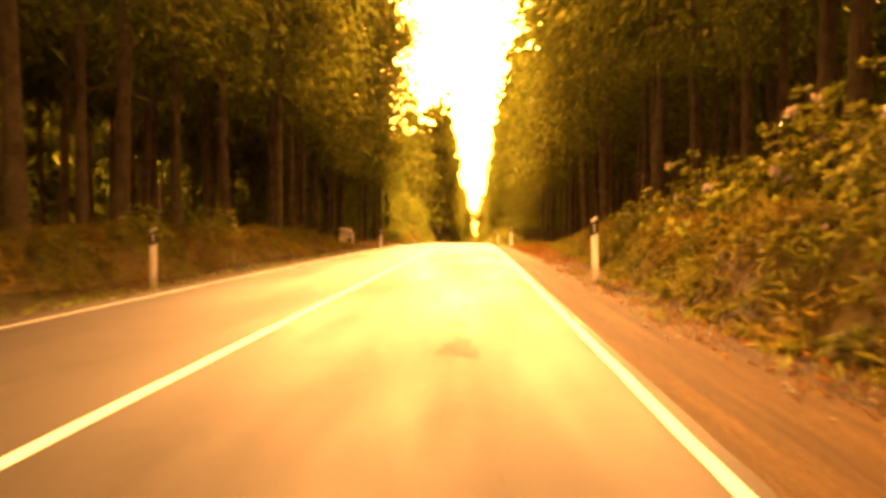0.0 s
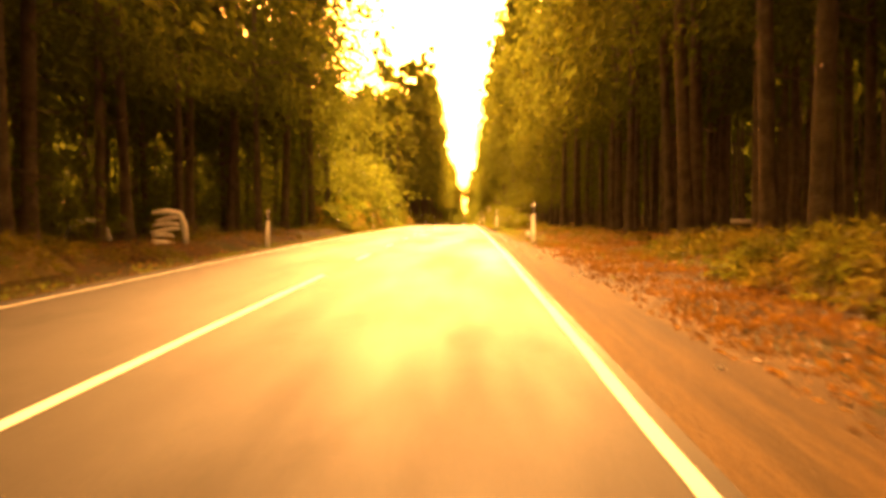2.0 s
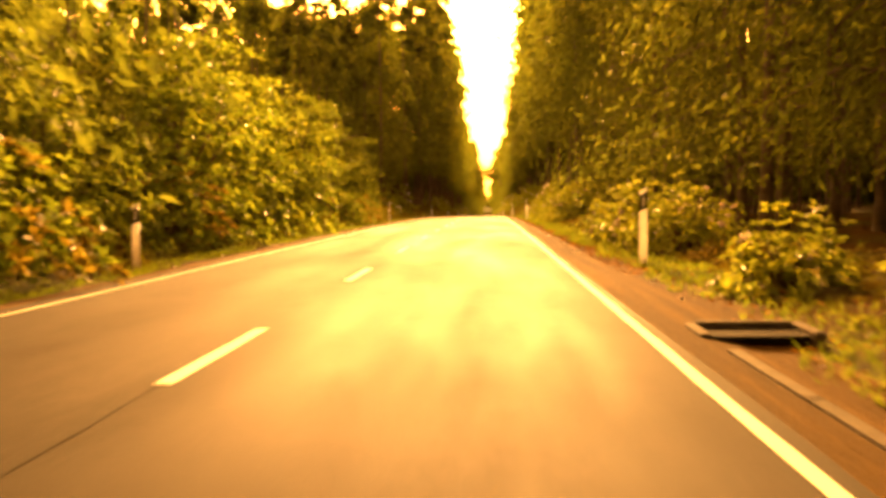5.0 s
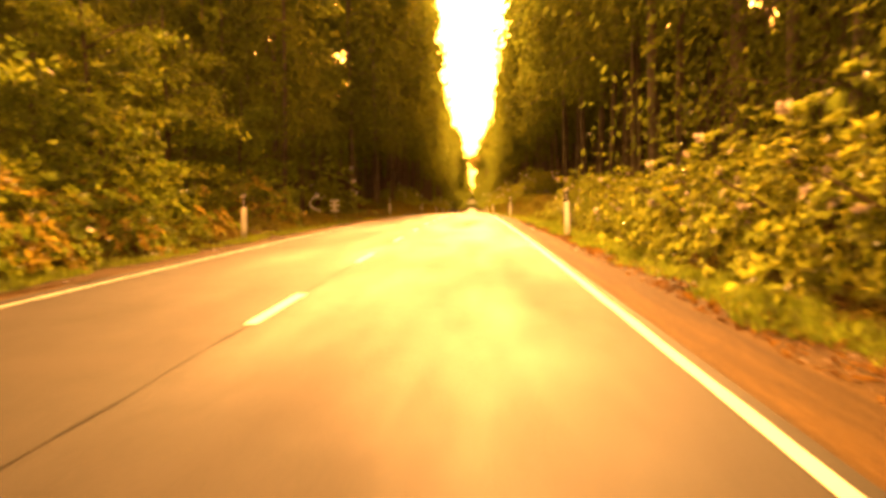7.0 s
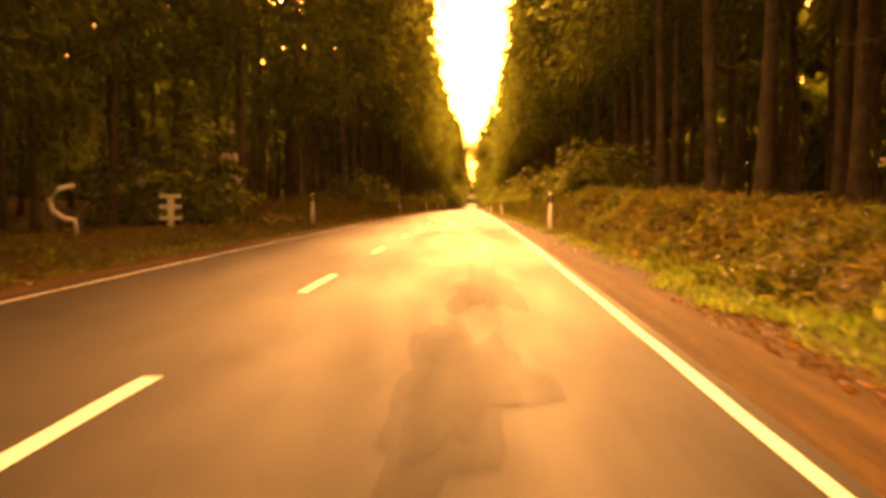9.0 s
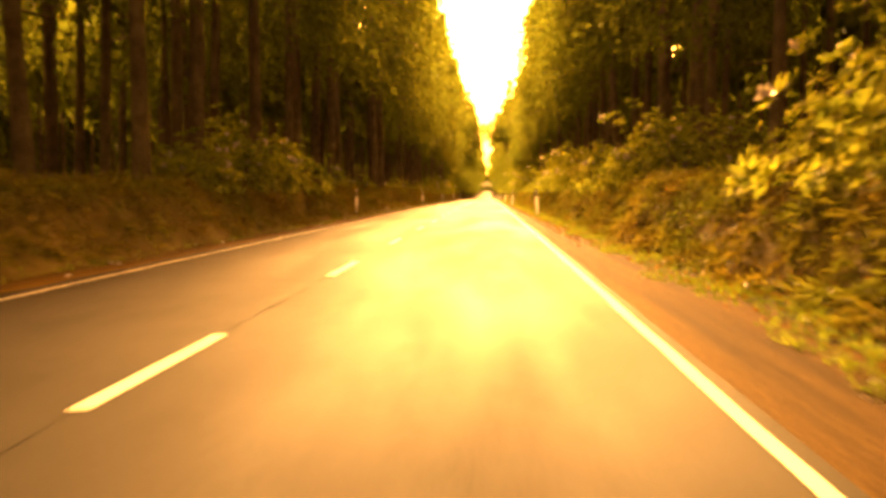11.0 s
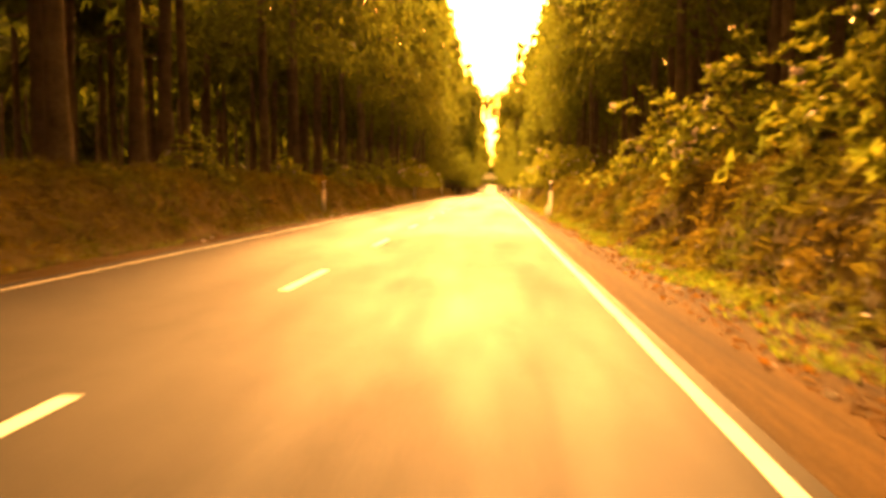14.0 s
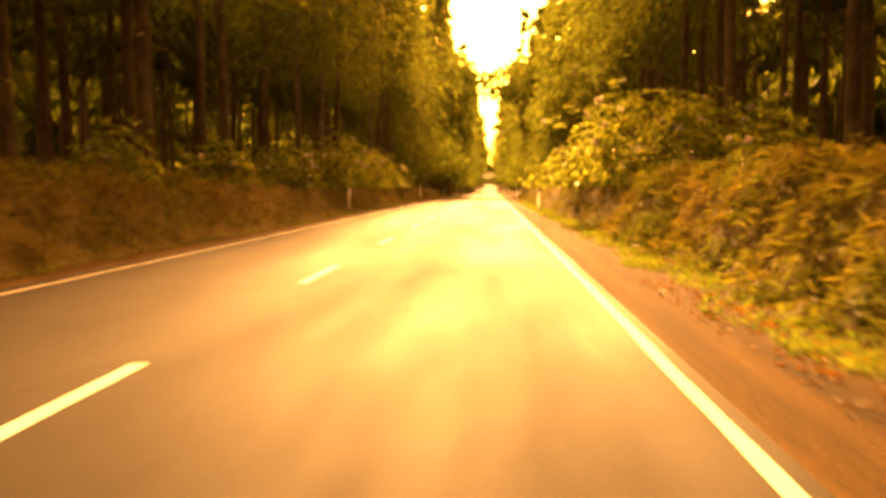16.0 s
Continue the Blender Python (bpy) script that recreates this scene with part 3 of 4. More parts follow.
def build_woods():
    """The rows behind: trunks and crowns as one stand on each side."""
    for side, label in ((1, "east"), (-1, "west")):
        rng = np.random.default_rng(77 + side)
        tv, tf = trunk_mesh(rng, 25, 0.165, 6, 2)
        tv, tf = np.array(tv), list(tf)
        fine = conifer_crown(rng, 7.0, 26, 3.9, 392, 1.0, 1.1, thin=1.5)
        coarse = conifer_crown(rng, 7.0, 26, 3.9, 168, 1.9, 0.6, thin=1.5)
        finest = conifer_crown(rng, 5.0, 26, 3.9, 1260, 0.55, 0.8, thin=1.2)
        spots = []
        for row, x in enumerate((10.5, 14.5, 19.0, 25.0, 32.0)):
            y = -30.0 + rng.uniform(0, 3)
            while y < 700:
                spots.append((side * (x + (3.8 if side < 0 else 0)) + rng.uniform(-1.3, 1.3), y, row))
                y += (5.0 if row < 2 else 6.5) * (1 if y < 400 else 1.6) + rng.uniform(-1, 1)
        TV, TF, CV, CF = [], [], [], []
        base = 0
        for k, (x, y, row) in enumerate(spots):
            a, s = rng.uniform(0, 6.28), rng.uniform(0.85, 1.15) * (float(fade(y, WEST_HEIGHT)) if side < 0 and y < 270 else 1.0)
            rot = np.array([[math.cos(a), -math.sin(a), 0], [math.sin(a), math.cos(a), 0], [0, 0, 1]]) * s
            o = np.array([x, y, float(land_z(x, y))])
            TV.append(tv @ rot.T + o)
            TF += [tuple(i + k * len(tv) for i in q) for q in tf]
            cv, cf = finest if side < 0 and 105 < y < 265 and row < 4 else fine if row < 2 and y < 400 else coarse
            CV.append(cv @ rot.T + o)
            CF.append(cf + base)
            base += len(cv)
        tagged(new("woodland_trunks", mesh_of("woodland_trunks", np.concatenate(TV), TF, BARK, shade=True)), "dark brown trunks of the conifer wood", "woodland", kind="stuff")
        tagged(new("woodland_crowns", mesh_of("woodland_crowns", np.concatenate(CV), np.concatenate(CF), NEEDLES)), "dark green needle crowns of the conifer wood", "woodland", kind="stuff")


build_woods()


def build_thicket():
    """Young dense conifers that close the wood behind the last trunks."""
    for side in (1, -1):
        rng = np.random.default_rng(177 + side)
        CV, CF, k = [], [], 0
        for x, d, sprays, long in ((36.5, 3.4, 252, 2.4), (40.5, 3.6, 126, 4.4)):
            y = -40.0
            while y < 740:
                cv, cf = conifer_crown(rng, -0.3, rng.uniform(19, 27), 4.6, sprays, long, low_skirt=True, thin=1.4)
                ox = side * (x + (3.8 if side < 0 else 0)) + rng.uniform(-0.8, 0.8)
                CV.append(cv + np.array([ox, y, float(land_z(ox, y))]))
                CF.append(cf + k)
                k += len(cv)
                y += d + rng.uniform(-0.6, 0.6)
        tagged(new("thicket", mesh_of("thicket", np.concatenate(CV), np.concatenate(CF), NEEDLES)), "dense dark young conifers deep in the wood", "woodland", kind="stuff")


build_thicket()


def build_far_woods():
    """The wood going on beyond what the road sees, in large clumps; its wide leaves are there to block side light."""
    rng = np.random.default_rng(515)
    for side in (1, -1):
        CV, CF, k = [], [], 0
        for x in np.arange(48, 150, 11.0):
            for y in np.arange(-60, 830, 11.5):
                cv, cf = conifer_crown(rng, 2.0, rng.uniform(17, 25), 6.4, 84, 5.0, low_skirt=True, thin=1.5)
                ox, oy = side * (x + rng.uniform(-3, 3)), y + rng.uniform(-3, 3)
                CV.append(cv + np.array([ox, oy, float(land_z(ox, oy))]))
                CF.append(cf + k)
                k += len(cv)
        tagged(new("distant_woods", mesh_of("distant_woods", np.concatenate(CV), np.concatenate(CF), NEEDLES)), "dark green conifer forest spreading away from the road", "woodland", kind="stuff")


build_far_woods()

# ---- growth on the banks, grass, bushes ----


def bank_growth(name, side, y0, y1, density, cover, label, mat, rng_seed):
    """Hanging grass and fern over a bank, in rounded cushions."""
    rng = np.random.default_rng(rng_seed)
    span = 2.1
    gy, gu = np.meshgrid(np.arange(y0, y1, 0.44), (np.arange(6) + 0.3) / 6, indexing="ij")
    m = gy.size
    my, mu, mr = gy.ravel() + rng.uniform(-0.2, 0.2, m), gu.ravel() + rng.uniform(-0.09, 0.09, m), rng.uniform(0.22, 0.43, m)
    mx = (fade(my, FOOT_R) + 0.1 + mu * span) if side > 0 else -(fade(my, FOOT_L) + 0.35 + mu * span)
    ok = rng.random(m) < fade(my, cover)
    my, mx, mr, mu = my[ok], mx[ok], mr[ok], mu[ok]
    mh = mr * rng.uniform(0.45, 1.05, len(mr)) * (0.6 + 0.4 * smooth(0.0, 0.5, mu))
    n = int((y1 - y0) * span * density)
    share = mr * mr / np.sum(mr * mr)
    pick = rng.choice(len(mr), n, p=share)
    d = rng.normal(size=(n, 3))
    d[:, 2] = np.abs(d[:, 2])
    d /= np.linalg.norm(d, axis=1, keepdims=True)
    rad = rng.uniform(0.72, 1.06, n) * (1 + 0.12 * np.sin(d[:, 0] * 6 + pick) + 0.1 * np.sin(d[:, 1] * 8 + pick * 2.0))
    x, y = mx[pick] + d[:, 0] * mr[pick] * rad, my[pick] + d[:, 1] * mr[pick] * rad
    z = land_z(mx[pick], my[pick]) * 0.6 + land_z(x, y) * 0.4 + d[:, 2] * mh[pick] * rad
    z = np.maximum(z, land_z(x, y) + 0.02)
    way = d * (0.7, 0.7, 0.25) + rng.normal(0, 0.3, (n, 3))
    way[:, 2] -= rng.uniform(0.0, 0.9, n)
    v, f = leaves_at(rng, np.stack([x, y, z], 1), way, rng.uniform(0.1, 0.27, n), rng.uniform(0.02, 0.05, n))
    tagged(new(name, mesh_of(name, v, f, mat)), label, "undergrowth", kind="stuff")


COVER_R = [(-20, 1), (50, 1), (60, 0.35), (66, 0.06), (104, 0.06), (112, 0.3), (180, 0.3), (190, 1), (430, 1)]
COVER_L = [(-20, 1), (50, 1), (60, 0.25), (66, 0.05), (102, 0.1), (108, 0.7), (185, 0.6), (195, 0.08), (214, 0.08), (224, 1), (430, 1)]
bank_growth("bank_growth", 1, -15, 345, 400, COVER_R, "olive-brown grass and fern hanging over the bank", FERN, 5)
bank_growth("bank_growth", 1, 345, 430, 90, COVER_R, "olive-brown grass and fern hanging over the bank", FERN, 7)
bank_growth("bank_growth", -1, -15, 345, 260, COVER_L, "olive-brown grass and fern hanging over the bank", FERN, 6)
bank_growth("bank_growth", -1, 345, 430, 70, COVER_L, "olive-brown grass and fern hanging over the bank", FERN, 8)


def grass_strip(x0, x1, rows, density, seed, lo=0.05, hi=0.16, mat=None, label="short green grass on the verge"):
    rng = np.random.default_rng(seed)
    y0, y1 = rows[0][0], rows[-1][0]
    n = int((y1 - y0) * (x1 - x0) * density)
    y, x = rng.uniform(y0, y1, n), rng.uniform(x0, x1, n)
    x += 0.15 * np.sin(y * 0.9) + 0.1 * np.sin(y * 2.3)
    keep = (rng.random(n) < fade(y, rows) * (0.4 + 0.6 * (np.sin(y * 0.8) * np.sin(y * 0.23 + x) > -0.2)))
    x, y = x[keep], y[keep]
    n = len(x)
    pos = np.stack([x, y, land_z(x, y) + 0.01], 1)
    way = np.stack([rng.normal(0, 0.45, n), rng.normal(0, 0.45, n), rng.uniform(0.5, 1.0, n)], 1)
    v, f = leaves_at(rng, pos, way, rng.uniform(lo, hi, n), rng.uniform(0.012, 0.03, n))
    tagged(new("verge_grass", mesh_of("verge_grass", v, f, mat or GRASS)), label, "grass", kind="stuff")


grass_strip(1.05, 2.0, [(-12, 0.06), (24, 0.05), (30, 0.0), (60, 0.0), (100, 0.15), (128, 0.8), (140, 1.0), (184, 1.0), (192, 0.1), (200, 0.0)], 400, 21, 0.06, 0.18)
grass_strip(0.98, 1.5, [(186, 0.15), (196, 0.3), (230, 0.4), (260, 0.55), (400, 0.6)], 480, 24, 0.04, 0.12)
grass_strip(1.3, 2.1, [(190, 0.2), (240, 0.3), (400, 0.35)], 300, 25, 0.05, 0.14)
grass_strip(1.6, 4.6, [(52, 0.0), (58, 0.15), (100, 0.2), (106, 0.2), (135, 0.1)], 80, 23, 0.04, 0.12)
# grass lit orange: the warm light is put into the blade colour here
grass_strip(1.3, 4.2, [(40, 0.0), (48, 0.8), (66, 0.9), (76, 0.35), (98, 0.2), (106, 0.0)], 230, 26, 0.04, 0.11, DRY, "short grass coloured orange-brown as if warmly lit, on a bare entrance")
grass_strip(1.15, 2.3, [(-12, 0.5), (45, 0.5), (52, 0.0)], 220, 27, 0.03, 0.09, DRY, "dry orange-brown grass below the bank")
grass_strip(1.2, 2.0, [(190, 0.4), (330, 0.5), (360, 0.2)], 200, 28, 0.03, 0.09, DRY, "dry orange-brown grass below the bank")
grass_strip(-7.9, -7.05, [(-12, 0.12), (95, 0.15), (105, 0.7), (170, 1.0), (182, 0.4), (215, 0.15), (400, 0.2)], 260, 22)


def litter(x0, x1, y0, y1, n, seed, label):
    rng = np.random.default_rng(seed)
    x, y = rng.uniform(x0, x1, n), rng.uniform(y0, y1, n)
    pos = np.stack([x, y, land_z(x, y) + 0.03], 1)
    way = np.stack([rng.normal(0, 1, n), rng.normal(0, 1, n), rng.normal(0.1, 0.3, n)], 1)
    v, f = leaves_at(rng, pos, way, rng.uniform(0.04, 0.1, n), rng.uniform(0.02, 0.055, n))
    tagged(new("leaf_litter", mesh_of("leaf_litter", v, f, DRY)), label, "leaf litter", kind="stuff")


litter(0.95, 3.0, -10, 60, 2600, 31, "orange-brown fallen leaves below the bank")
litter(0.75, 1.3, 112, 186, 4200, 36, "orange-brown fallen leaves along the shoulder")
litter(0.6, 1.2, 236, 330, 2600, 37, "orange-brown fallen leaves along the shoulder")
litter(1.0, 6.5, 40, 78, 7000, 32, "orange-brown fallen leaves on a bare entrance")
litter(1.0, 6.5, 78, 104, 1600, 38, "orange-brown fallen leaves on a bare entrance")
litter(0.95, 2.6, 104, 420, 8000, 33, "orange-brown fallen leaves below the bank")
litter(-11.0, -7.0, 50, 104, 3500, 34, "brown fallen leaves on a bare pull-in")
litter(-12.0, -7.0, 186, 222, 2000, 35, "brown fallen leaves on a bare pull-in")


def pale_stones(x0, x1, y0, y1, count, seed):
    """Loose pale stones and scraps along the shoulder."""
    rng = np.random.default_rng(seed)
    vs, fs = [], []
    oct_f = [(0, 2, 4), (2, 1, 4), (1, 3, 4), (3, 0, 4), (2, 0, 5), (1, 2, 5), (3, 1, 5), (0, 3, 5)]
    for _ in range(count):
        x, y, r = rng.uniform(x0, x1), rng.uniform(y0, y1), rng.uniform(0.015, 0.045)
        c = np.array([x, y, float(land_z(x, y)) + 0.03])
        base = len(vs)
        for d in ((1, 0, 0), (-1, 0, 0), (0, 1, 0), (0, -1, 0), (0, 0, 0.7), (0, 0, -0.7)):
            vs.append(c + np.array(d) * r * rng.uniform(0.7, 1.3, 3))
        fs += [tuple(base + i for i in f) for f in oct_f]
    tagged(new("loose_stones", mesh_of("loose_stones", vs, fs, STONE)), "small pale loose stones along the shoulder", "stones", kind="stuff")


pale_stones(0.5, 1.5, -10, 330, 150, 41)
pale_stones(-7.4, -6.6, -10, 330, 60, 42)


def bush_mesh(rng, rx, ry, hi, n, leaf, ball=0.0, open_foot=0.15):
    """Stems, and leaves in rosettes on an uneven dome; also the rosettes' places."""
    stems = []
    for _ in range(7):
        a, r = rng.uniform(0, 6.28), rng.uniform(0.3, 0.9)
        tip = np.array([math.cos(a) * rx * r, math.sin(a) * ry * r, hi * rng.uniform(0.5, 0.9)])
        stems.append(tube([np.array([tip[0] * 0.1, tip[1] * 0.1, -0.1]), tip * (0.45, 0.45, 0.5), tip], [0.045, 0.03, 0.012], 5))
    k = n // 9
    d = rng.normal(size=(k, 3))
    d /= np.linalg.norm(d, axis=1, keepdims=True)
    d[:, 2] = np.abs(d[:, 2]) * 1.1 - open_foot * rng.random(k)
    lump = 1 + 0.16 * np.sin(d[:, 0] * 5 + d[:, 1] * 3 + rng.uniform(0, 6)) + 0.14 * np.sin(d[:, 1] * 7 - d[:, 2] * 5 + rng.uniform(0, 6)) + 0.1 * rng.normal(size=k)
    rad = lump * np.where(rng.random(k) < 0.7, rng.uniform(0.82, 1.02, k), rng.uniform(0.4, 0.85, k))
    c = d * rad[:, None] * np.array([rx, ry, hi])
    c[:, 2] = np.maximum(c[:, 2], 0.05)
    pos = np.repeat(c, 9, 0)
    out = np.repeat(d, 9, 0)
    axis = out + np.array([0, 0, 0.6])
    axis /= np.linalg.norm(axis, axis=1, keepdims=True)
    rim = np.cross(axis, rng.normal(size=(len(pos), 3)))
    rim /= np.linalg.norm(rim, axis=1, keepdims=True) + 1e-9
    way = rim + axis * rng.uniform(0.0, 0.6, len(pos))[:, None] + rng.normal(0, 0.12, (len(pos), 3))
    m = len(pos)
    lv = leaves_at(rng, pos, way, rng.uniform(0.7, 1.25, m) * leaf, rng.uniform(0.32, 0.5, m) * leaf)
    return stems, lv, c, d


def build_bush(name, seed, rx, ry, hi, n, leaf, mat, label, category, blooms=0, group="", second=None):
    rng = np.random.default_rng(seed)
    ob = thing(name, label, category, group)
    st, lv, c, d = bush_mesh(rng, rx, ry, hi, n, leaf)
    for sv, sf in st:
        part("stem", mesh_of("stem", sv, sf, TWIG, shade=True), ob)
    if second is None:
        part("foliage", mesh_of("foliage", lv[0], lv[1], mat), ob)
    else:
        pick = (np.repeat(np.sin(c[:, 1] * 2.2 + c[:, 0]) + rng.normal(0, 0.4, len(c)) > 0.5, 9)).astype(int).tolist()
        part("foliage", mesh_of("foliage", lv[0], lv[1], [mat, second], pick), ob)
    if blooms:
        idx = rng.choice(len(c), blooms, replace=False)
        idx = idx[d[idx, 2] > 0.1]
        pos, way = np.repeat(c[idx] * 1.03, 16, 0), rng.normal(size=(len(idx) * 16, 3))
        way += np.repeat(d[idx], 16, 0) * 0.7
        v, f = leaves_at(rng, pos, way, rng.uniform(0.06, 0.12, len(pos)), rng.uniform(0.045, 0.08, len(pos)))
        part("bloom", mesh_of("bloom", v, f, BLOSSOM), ob, "pale lilac flower heads", "stuff")
    return ob


def place(ob, x, y, turn=0.0, s=1.0, sink=0.05):
    ob.matrix_basis = Matrix.LocRotScale((x, y, float(land_z(x, y)) - sink), Euler((0, 0, turn)), (s, s, s))
    return ob


def copies(src, spots):
    """The thing itself at the first spot, copies at the others: (x, y, turn, size); on the high banks they stand back on the crest."""
    spots = [(x + (0.55 if 186 < y < 262 else 0.75), y, a, 1.2 * k) if x > 0 and (y < 60 or y > 186) else (x, y, a, k) for x, y, a, k in spots]
    place(src, *spots[0])
    for x, y, a, k in spots[1:]:
        copy_thing(src, Matrix.LocRotScale((x, y, float(land_z(x, y)) - 0.05), Euler((0, 0, a)), (k, k, k)))


def build_leafy_tree():
    """A young broad-leaved tree: trunk, forking limbs, leaves in layered clumps from low down."""
    rng = np.random.default_rng(61)
    ob = thing("leafy_tree", "young broad-leaved tree with bright yellow-green layered foliage", "tree", "leafy trees on the verge")
    hi = 9.0
    v, f = tube([(0, 0, -0.3), (0.05, 0, 1.5), (-0.1, 0.1, 4.0), (0.1, 0, 7.0), (0, 0, 8.6)], [0.15, 0.12, 0.09, 0.05, 0.015], 8)
    part("trunk", mesh_of("trunk", v, f, BARK, shade=True), ob, "slender grey-brown trunk")
    pos, way = [], []
    for k in range(34):
        z, a = 0.8 + 7.4 * rng.random() ** 0.9, 2.4 * k + rng.uniform(-0.4, 0.4)
        r = (1.0 + 1.7 * math.sin(math.pi * min(1.0, (z + 1.2) / 9.6))) * rng.uniform(0.75, 1.15)
        o = np.array([math.cos(a), math.sin(a), 0.0])
        tip = o * r + (0, 0, z + 0.35 * r)
        if k % 2 == 0:
            v, f = tube([np.array([0, 0, z]), o * r * 0.5 + (0, 0, z + 0.28 * r), tip], [0.045, 0.03, 0.01], 5)
            part("limb", mesh_of("limb", v, f, BARK, shade=True), ob)
        n = 150
        t = rng.random(n) ** 0.6
        p = o * (t * r * 1.05)[:, None] + rng.normal(0, 0.3, (n, 3)) * np.array([1.0, 1.0, 0.5]) * (0.4 + 0.8 * t)[:, None]
        p[:, 2] += z + 0.4 * r * t - 0.3 * r * t * t
        pos.append(p)
        w = o * 0.7 + rng.normal(0, 0.6, (n, 3))
        w[:, 2] -= rng.uniform(0.0, 0.6, n)
        way.append(w)
    pos, way = np.concatenate(pos), np.concatenate(way)
    n = len(pos)
    v, f = leaves_at(rng, pos, way, rng.uniform(0.14, 0.3, n), rng.uniform(0.08, 0.16, n))
    part("crown", mesh_of("crown", v, f, BROAD), ob, "", "stuff")
    return ob


def build_bushes():
    r1 = build_bush("rhododendron", 1, 1.3, 1.9, 1.5, 4500, 0.15, GLOSSY, "large rhododendron with leathery green leaves and pale flowers", "bush", 26, "rhododendrons on the bank")
    r2 = build_bush("rhododendron", 2, 1.0, 1.3, 1.1, 2900, 0.14, GLOSSY, "rhododendron with leathery green leaves and a few pale flowers", "bush", 16, "rhododendrons on the bank")
    r3 = build_bush("rhododendron", 3, 0.8, 0.9, 0.8, 1500, 0.155, GLOSSY, "small rhododendron with dull green leaves", "bush", 7, "rhododendrons on the bank")
    copies(r1, [(3.8, 12.3, 0.3, 1.0), (4.0, 16.8, 2.0, 0.85), (4.1, 24.0, 1.2, 0.7), (3.1, 151.5, 0.2, 0.86), (3.1, 154.2, 1.6, 0.82), (3.0, 157.0, 2.8, 0.78), (3.3, 145.0, 1.1, 0.95),
                (3.0, 160.0, 0.9, 0.72), (3.5, 178.6, 0.4, 0.92), (3.9, 181.6, 1.9, 0.9), (3.2, 148.5, 0.9, 0.9), (3.9, 185.5, 0.5, 0.55), (3.8, 221.5, 0.4, 1.05), (3.8, 225.0, 2.2, 1.05), (3.8, 228.5, 0.2, 0.95), (3.9, 246.0, 1.0, 1.02), (4.0, 249.5, 2.3, 0.95),
                (3.5, 264.5, 0.1, 0.85), (3.7, 267.5, 2.6, 0.95), (3.7, 270.8, 1.4, 1.0), (3.7, 274.2, 0.7, 1.0), (3.7, 277.8, 2.0, 1.05), (3.7, 281.4, 1.2, 1.0), (3.8, 285.0, 0.3, 1.0), (3.9, 306.0, 1.0, 1.05), (4.2, 311.0, 2.0, 0.75),
                (3.7, 346.0, 0.6, 1.0), (3.5, 351.0, 1.9, 1.25), (3.5, 356.0, 0.2, 1.3), (3.4, 362.5, 1.1, 1.3)])
    copies(r2, [(3.9, 30.0, 0.0, 0.9), (2.6, 117.0, 0.6, 0.95), (2.6, 120.0, 2.0, 1.05), (2.5, 123.5, 1.2, 1.05), (2.8, 127.5, 0.4, 0.95), (2.9, 163.0, 1.1, 0.95), (3.0, 167.5, 0.2, 1.05), (3.2, 171.5, 1.8, 1.15),
                (3.9, 232.0, 1.0, 0.9), (3.7, 253.5, 0.3, 0.9), (3.8, 259.0, 1.4, 0.7), (4.0, 291.0, 0.3, 1.5), (3.8, 298.0, 2.1, 1.5), (3.3, 368.0, 0.4, 1.2),
                (3.3, 374.0, 1.7, 1.2), (3.3, 381.0, 0.8, 1.2), (3.2, 389.0, 2.5, 1.25), (3.2, 398.0, 0.3, 1.25), (3.2, 408.0, 1.3, 1.25), (-9.5, 34.0, 0.4, 0.7), (-9.3, 243.5, 0.2, 1.2), (-9.4, 249.0, 1.3, 1.75), (-9.4, 256.5, 2.2, 1.55),
                (-9.4, 330.0, 1.0, 1.0), (-9.1, 358.0, 0.2, 1.3), (-9.0, 364.0, 1.8, 1.6), (-8.9, 371.0, 0.9, 1.9), (-8.8, 379.0, 2.4, 1.9), (-8.8, 388.0, 0.6, 1.3), (-8.8, 398.0, 1.6, 1.3), (-12.2, 213.0, 0.3, 2.6)])
    copies(r3, [(2.2, 108.5, 0.2, 1.0), (2.8, 105.0, 1.5, 0.9), (4.6, 48.0, 0.4, 0.9), (3.9, 38.5, 2.0, 0.9), (3.7, 305.0, 0.9, 1.0), (4.0, 327.0, 0.4, 1.0), (3.7, 338.0, 1.2, 1.1), (-9.4, 26.0, 1.0, 0.8),
                (-9.4, 272.0, 0.0, 1.1), (-9.3, 283.0, 1.4, 1.1), (-9.3, 305.0, 0.7, 1.2), (-9.2, 318.0, 2.1, 1.1), (-9.3, 340.0, 0.3, 1.3), (-9.2, 349.0, 1.9, 1.4)])
    b1 = build_bush("leafy_bush", 11, 1.9, 2.2, 3.2, 5400, 0.2, BROAD, "tall bright green broad-leaved bush on the verge", "bush", 0, "bushes on the verge")
    copies(b1, [(-10.4, 117.0, 0.2, 1.1), (-10.0, 124.0, 1.4, 1.35), (-11.0, 110.5, 2.2, 1.1), (-9.5, 157.5, 0.7, 0.85), (-10.2, 131.0, 2.9, 1.35), (-10.2, 138.5, 0.9, 1.3)])
    for k, (x, y, turn, size) in enumerate(((-10.6, 127.5, 0.3, 0.8), (-10.7, 135.0, 1.3, 0.95), (-10.5, 143.5, 2.4, 1.0), (-10.9, 151.5, 0.8, 1.05), (-10.5, 160.5, 3.5, 0.95), (-11.4, 170.0, 5.0, 1.05), (-12.2, 185.0, 1.0, 0.9), (-12.4, 195.5, 2.2, 0.55), (-14.2, 191.0, 4.0, 0.75))):
        if k == 0:
            leafy_tree = build_leafy_tree()
            place(leafy_tree, x, y, turn, size)
        else:
            copy_thing(leafy_tree, Matrix.LocRotScale((x, y, float(land_z(x, y)) - 0.05), Euler((0, 0, turn)), (size, size, size)))
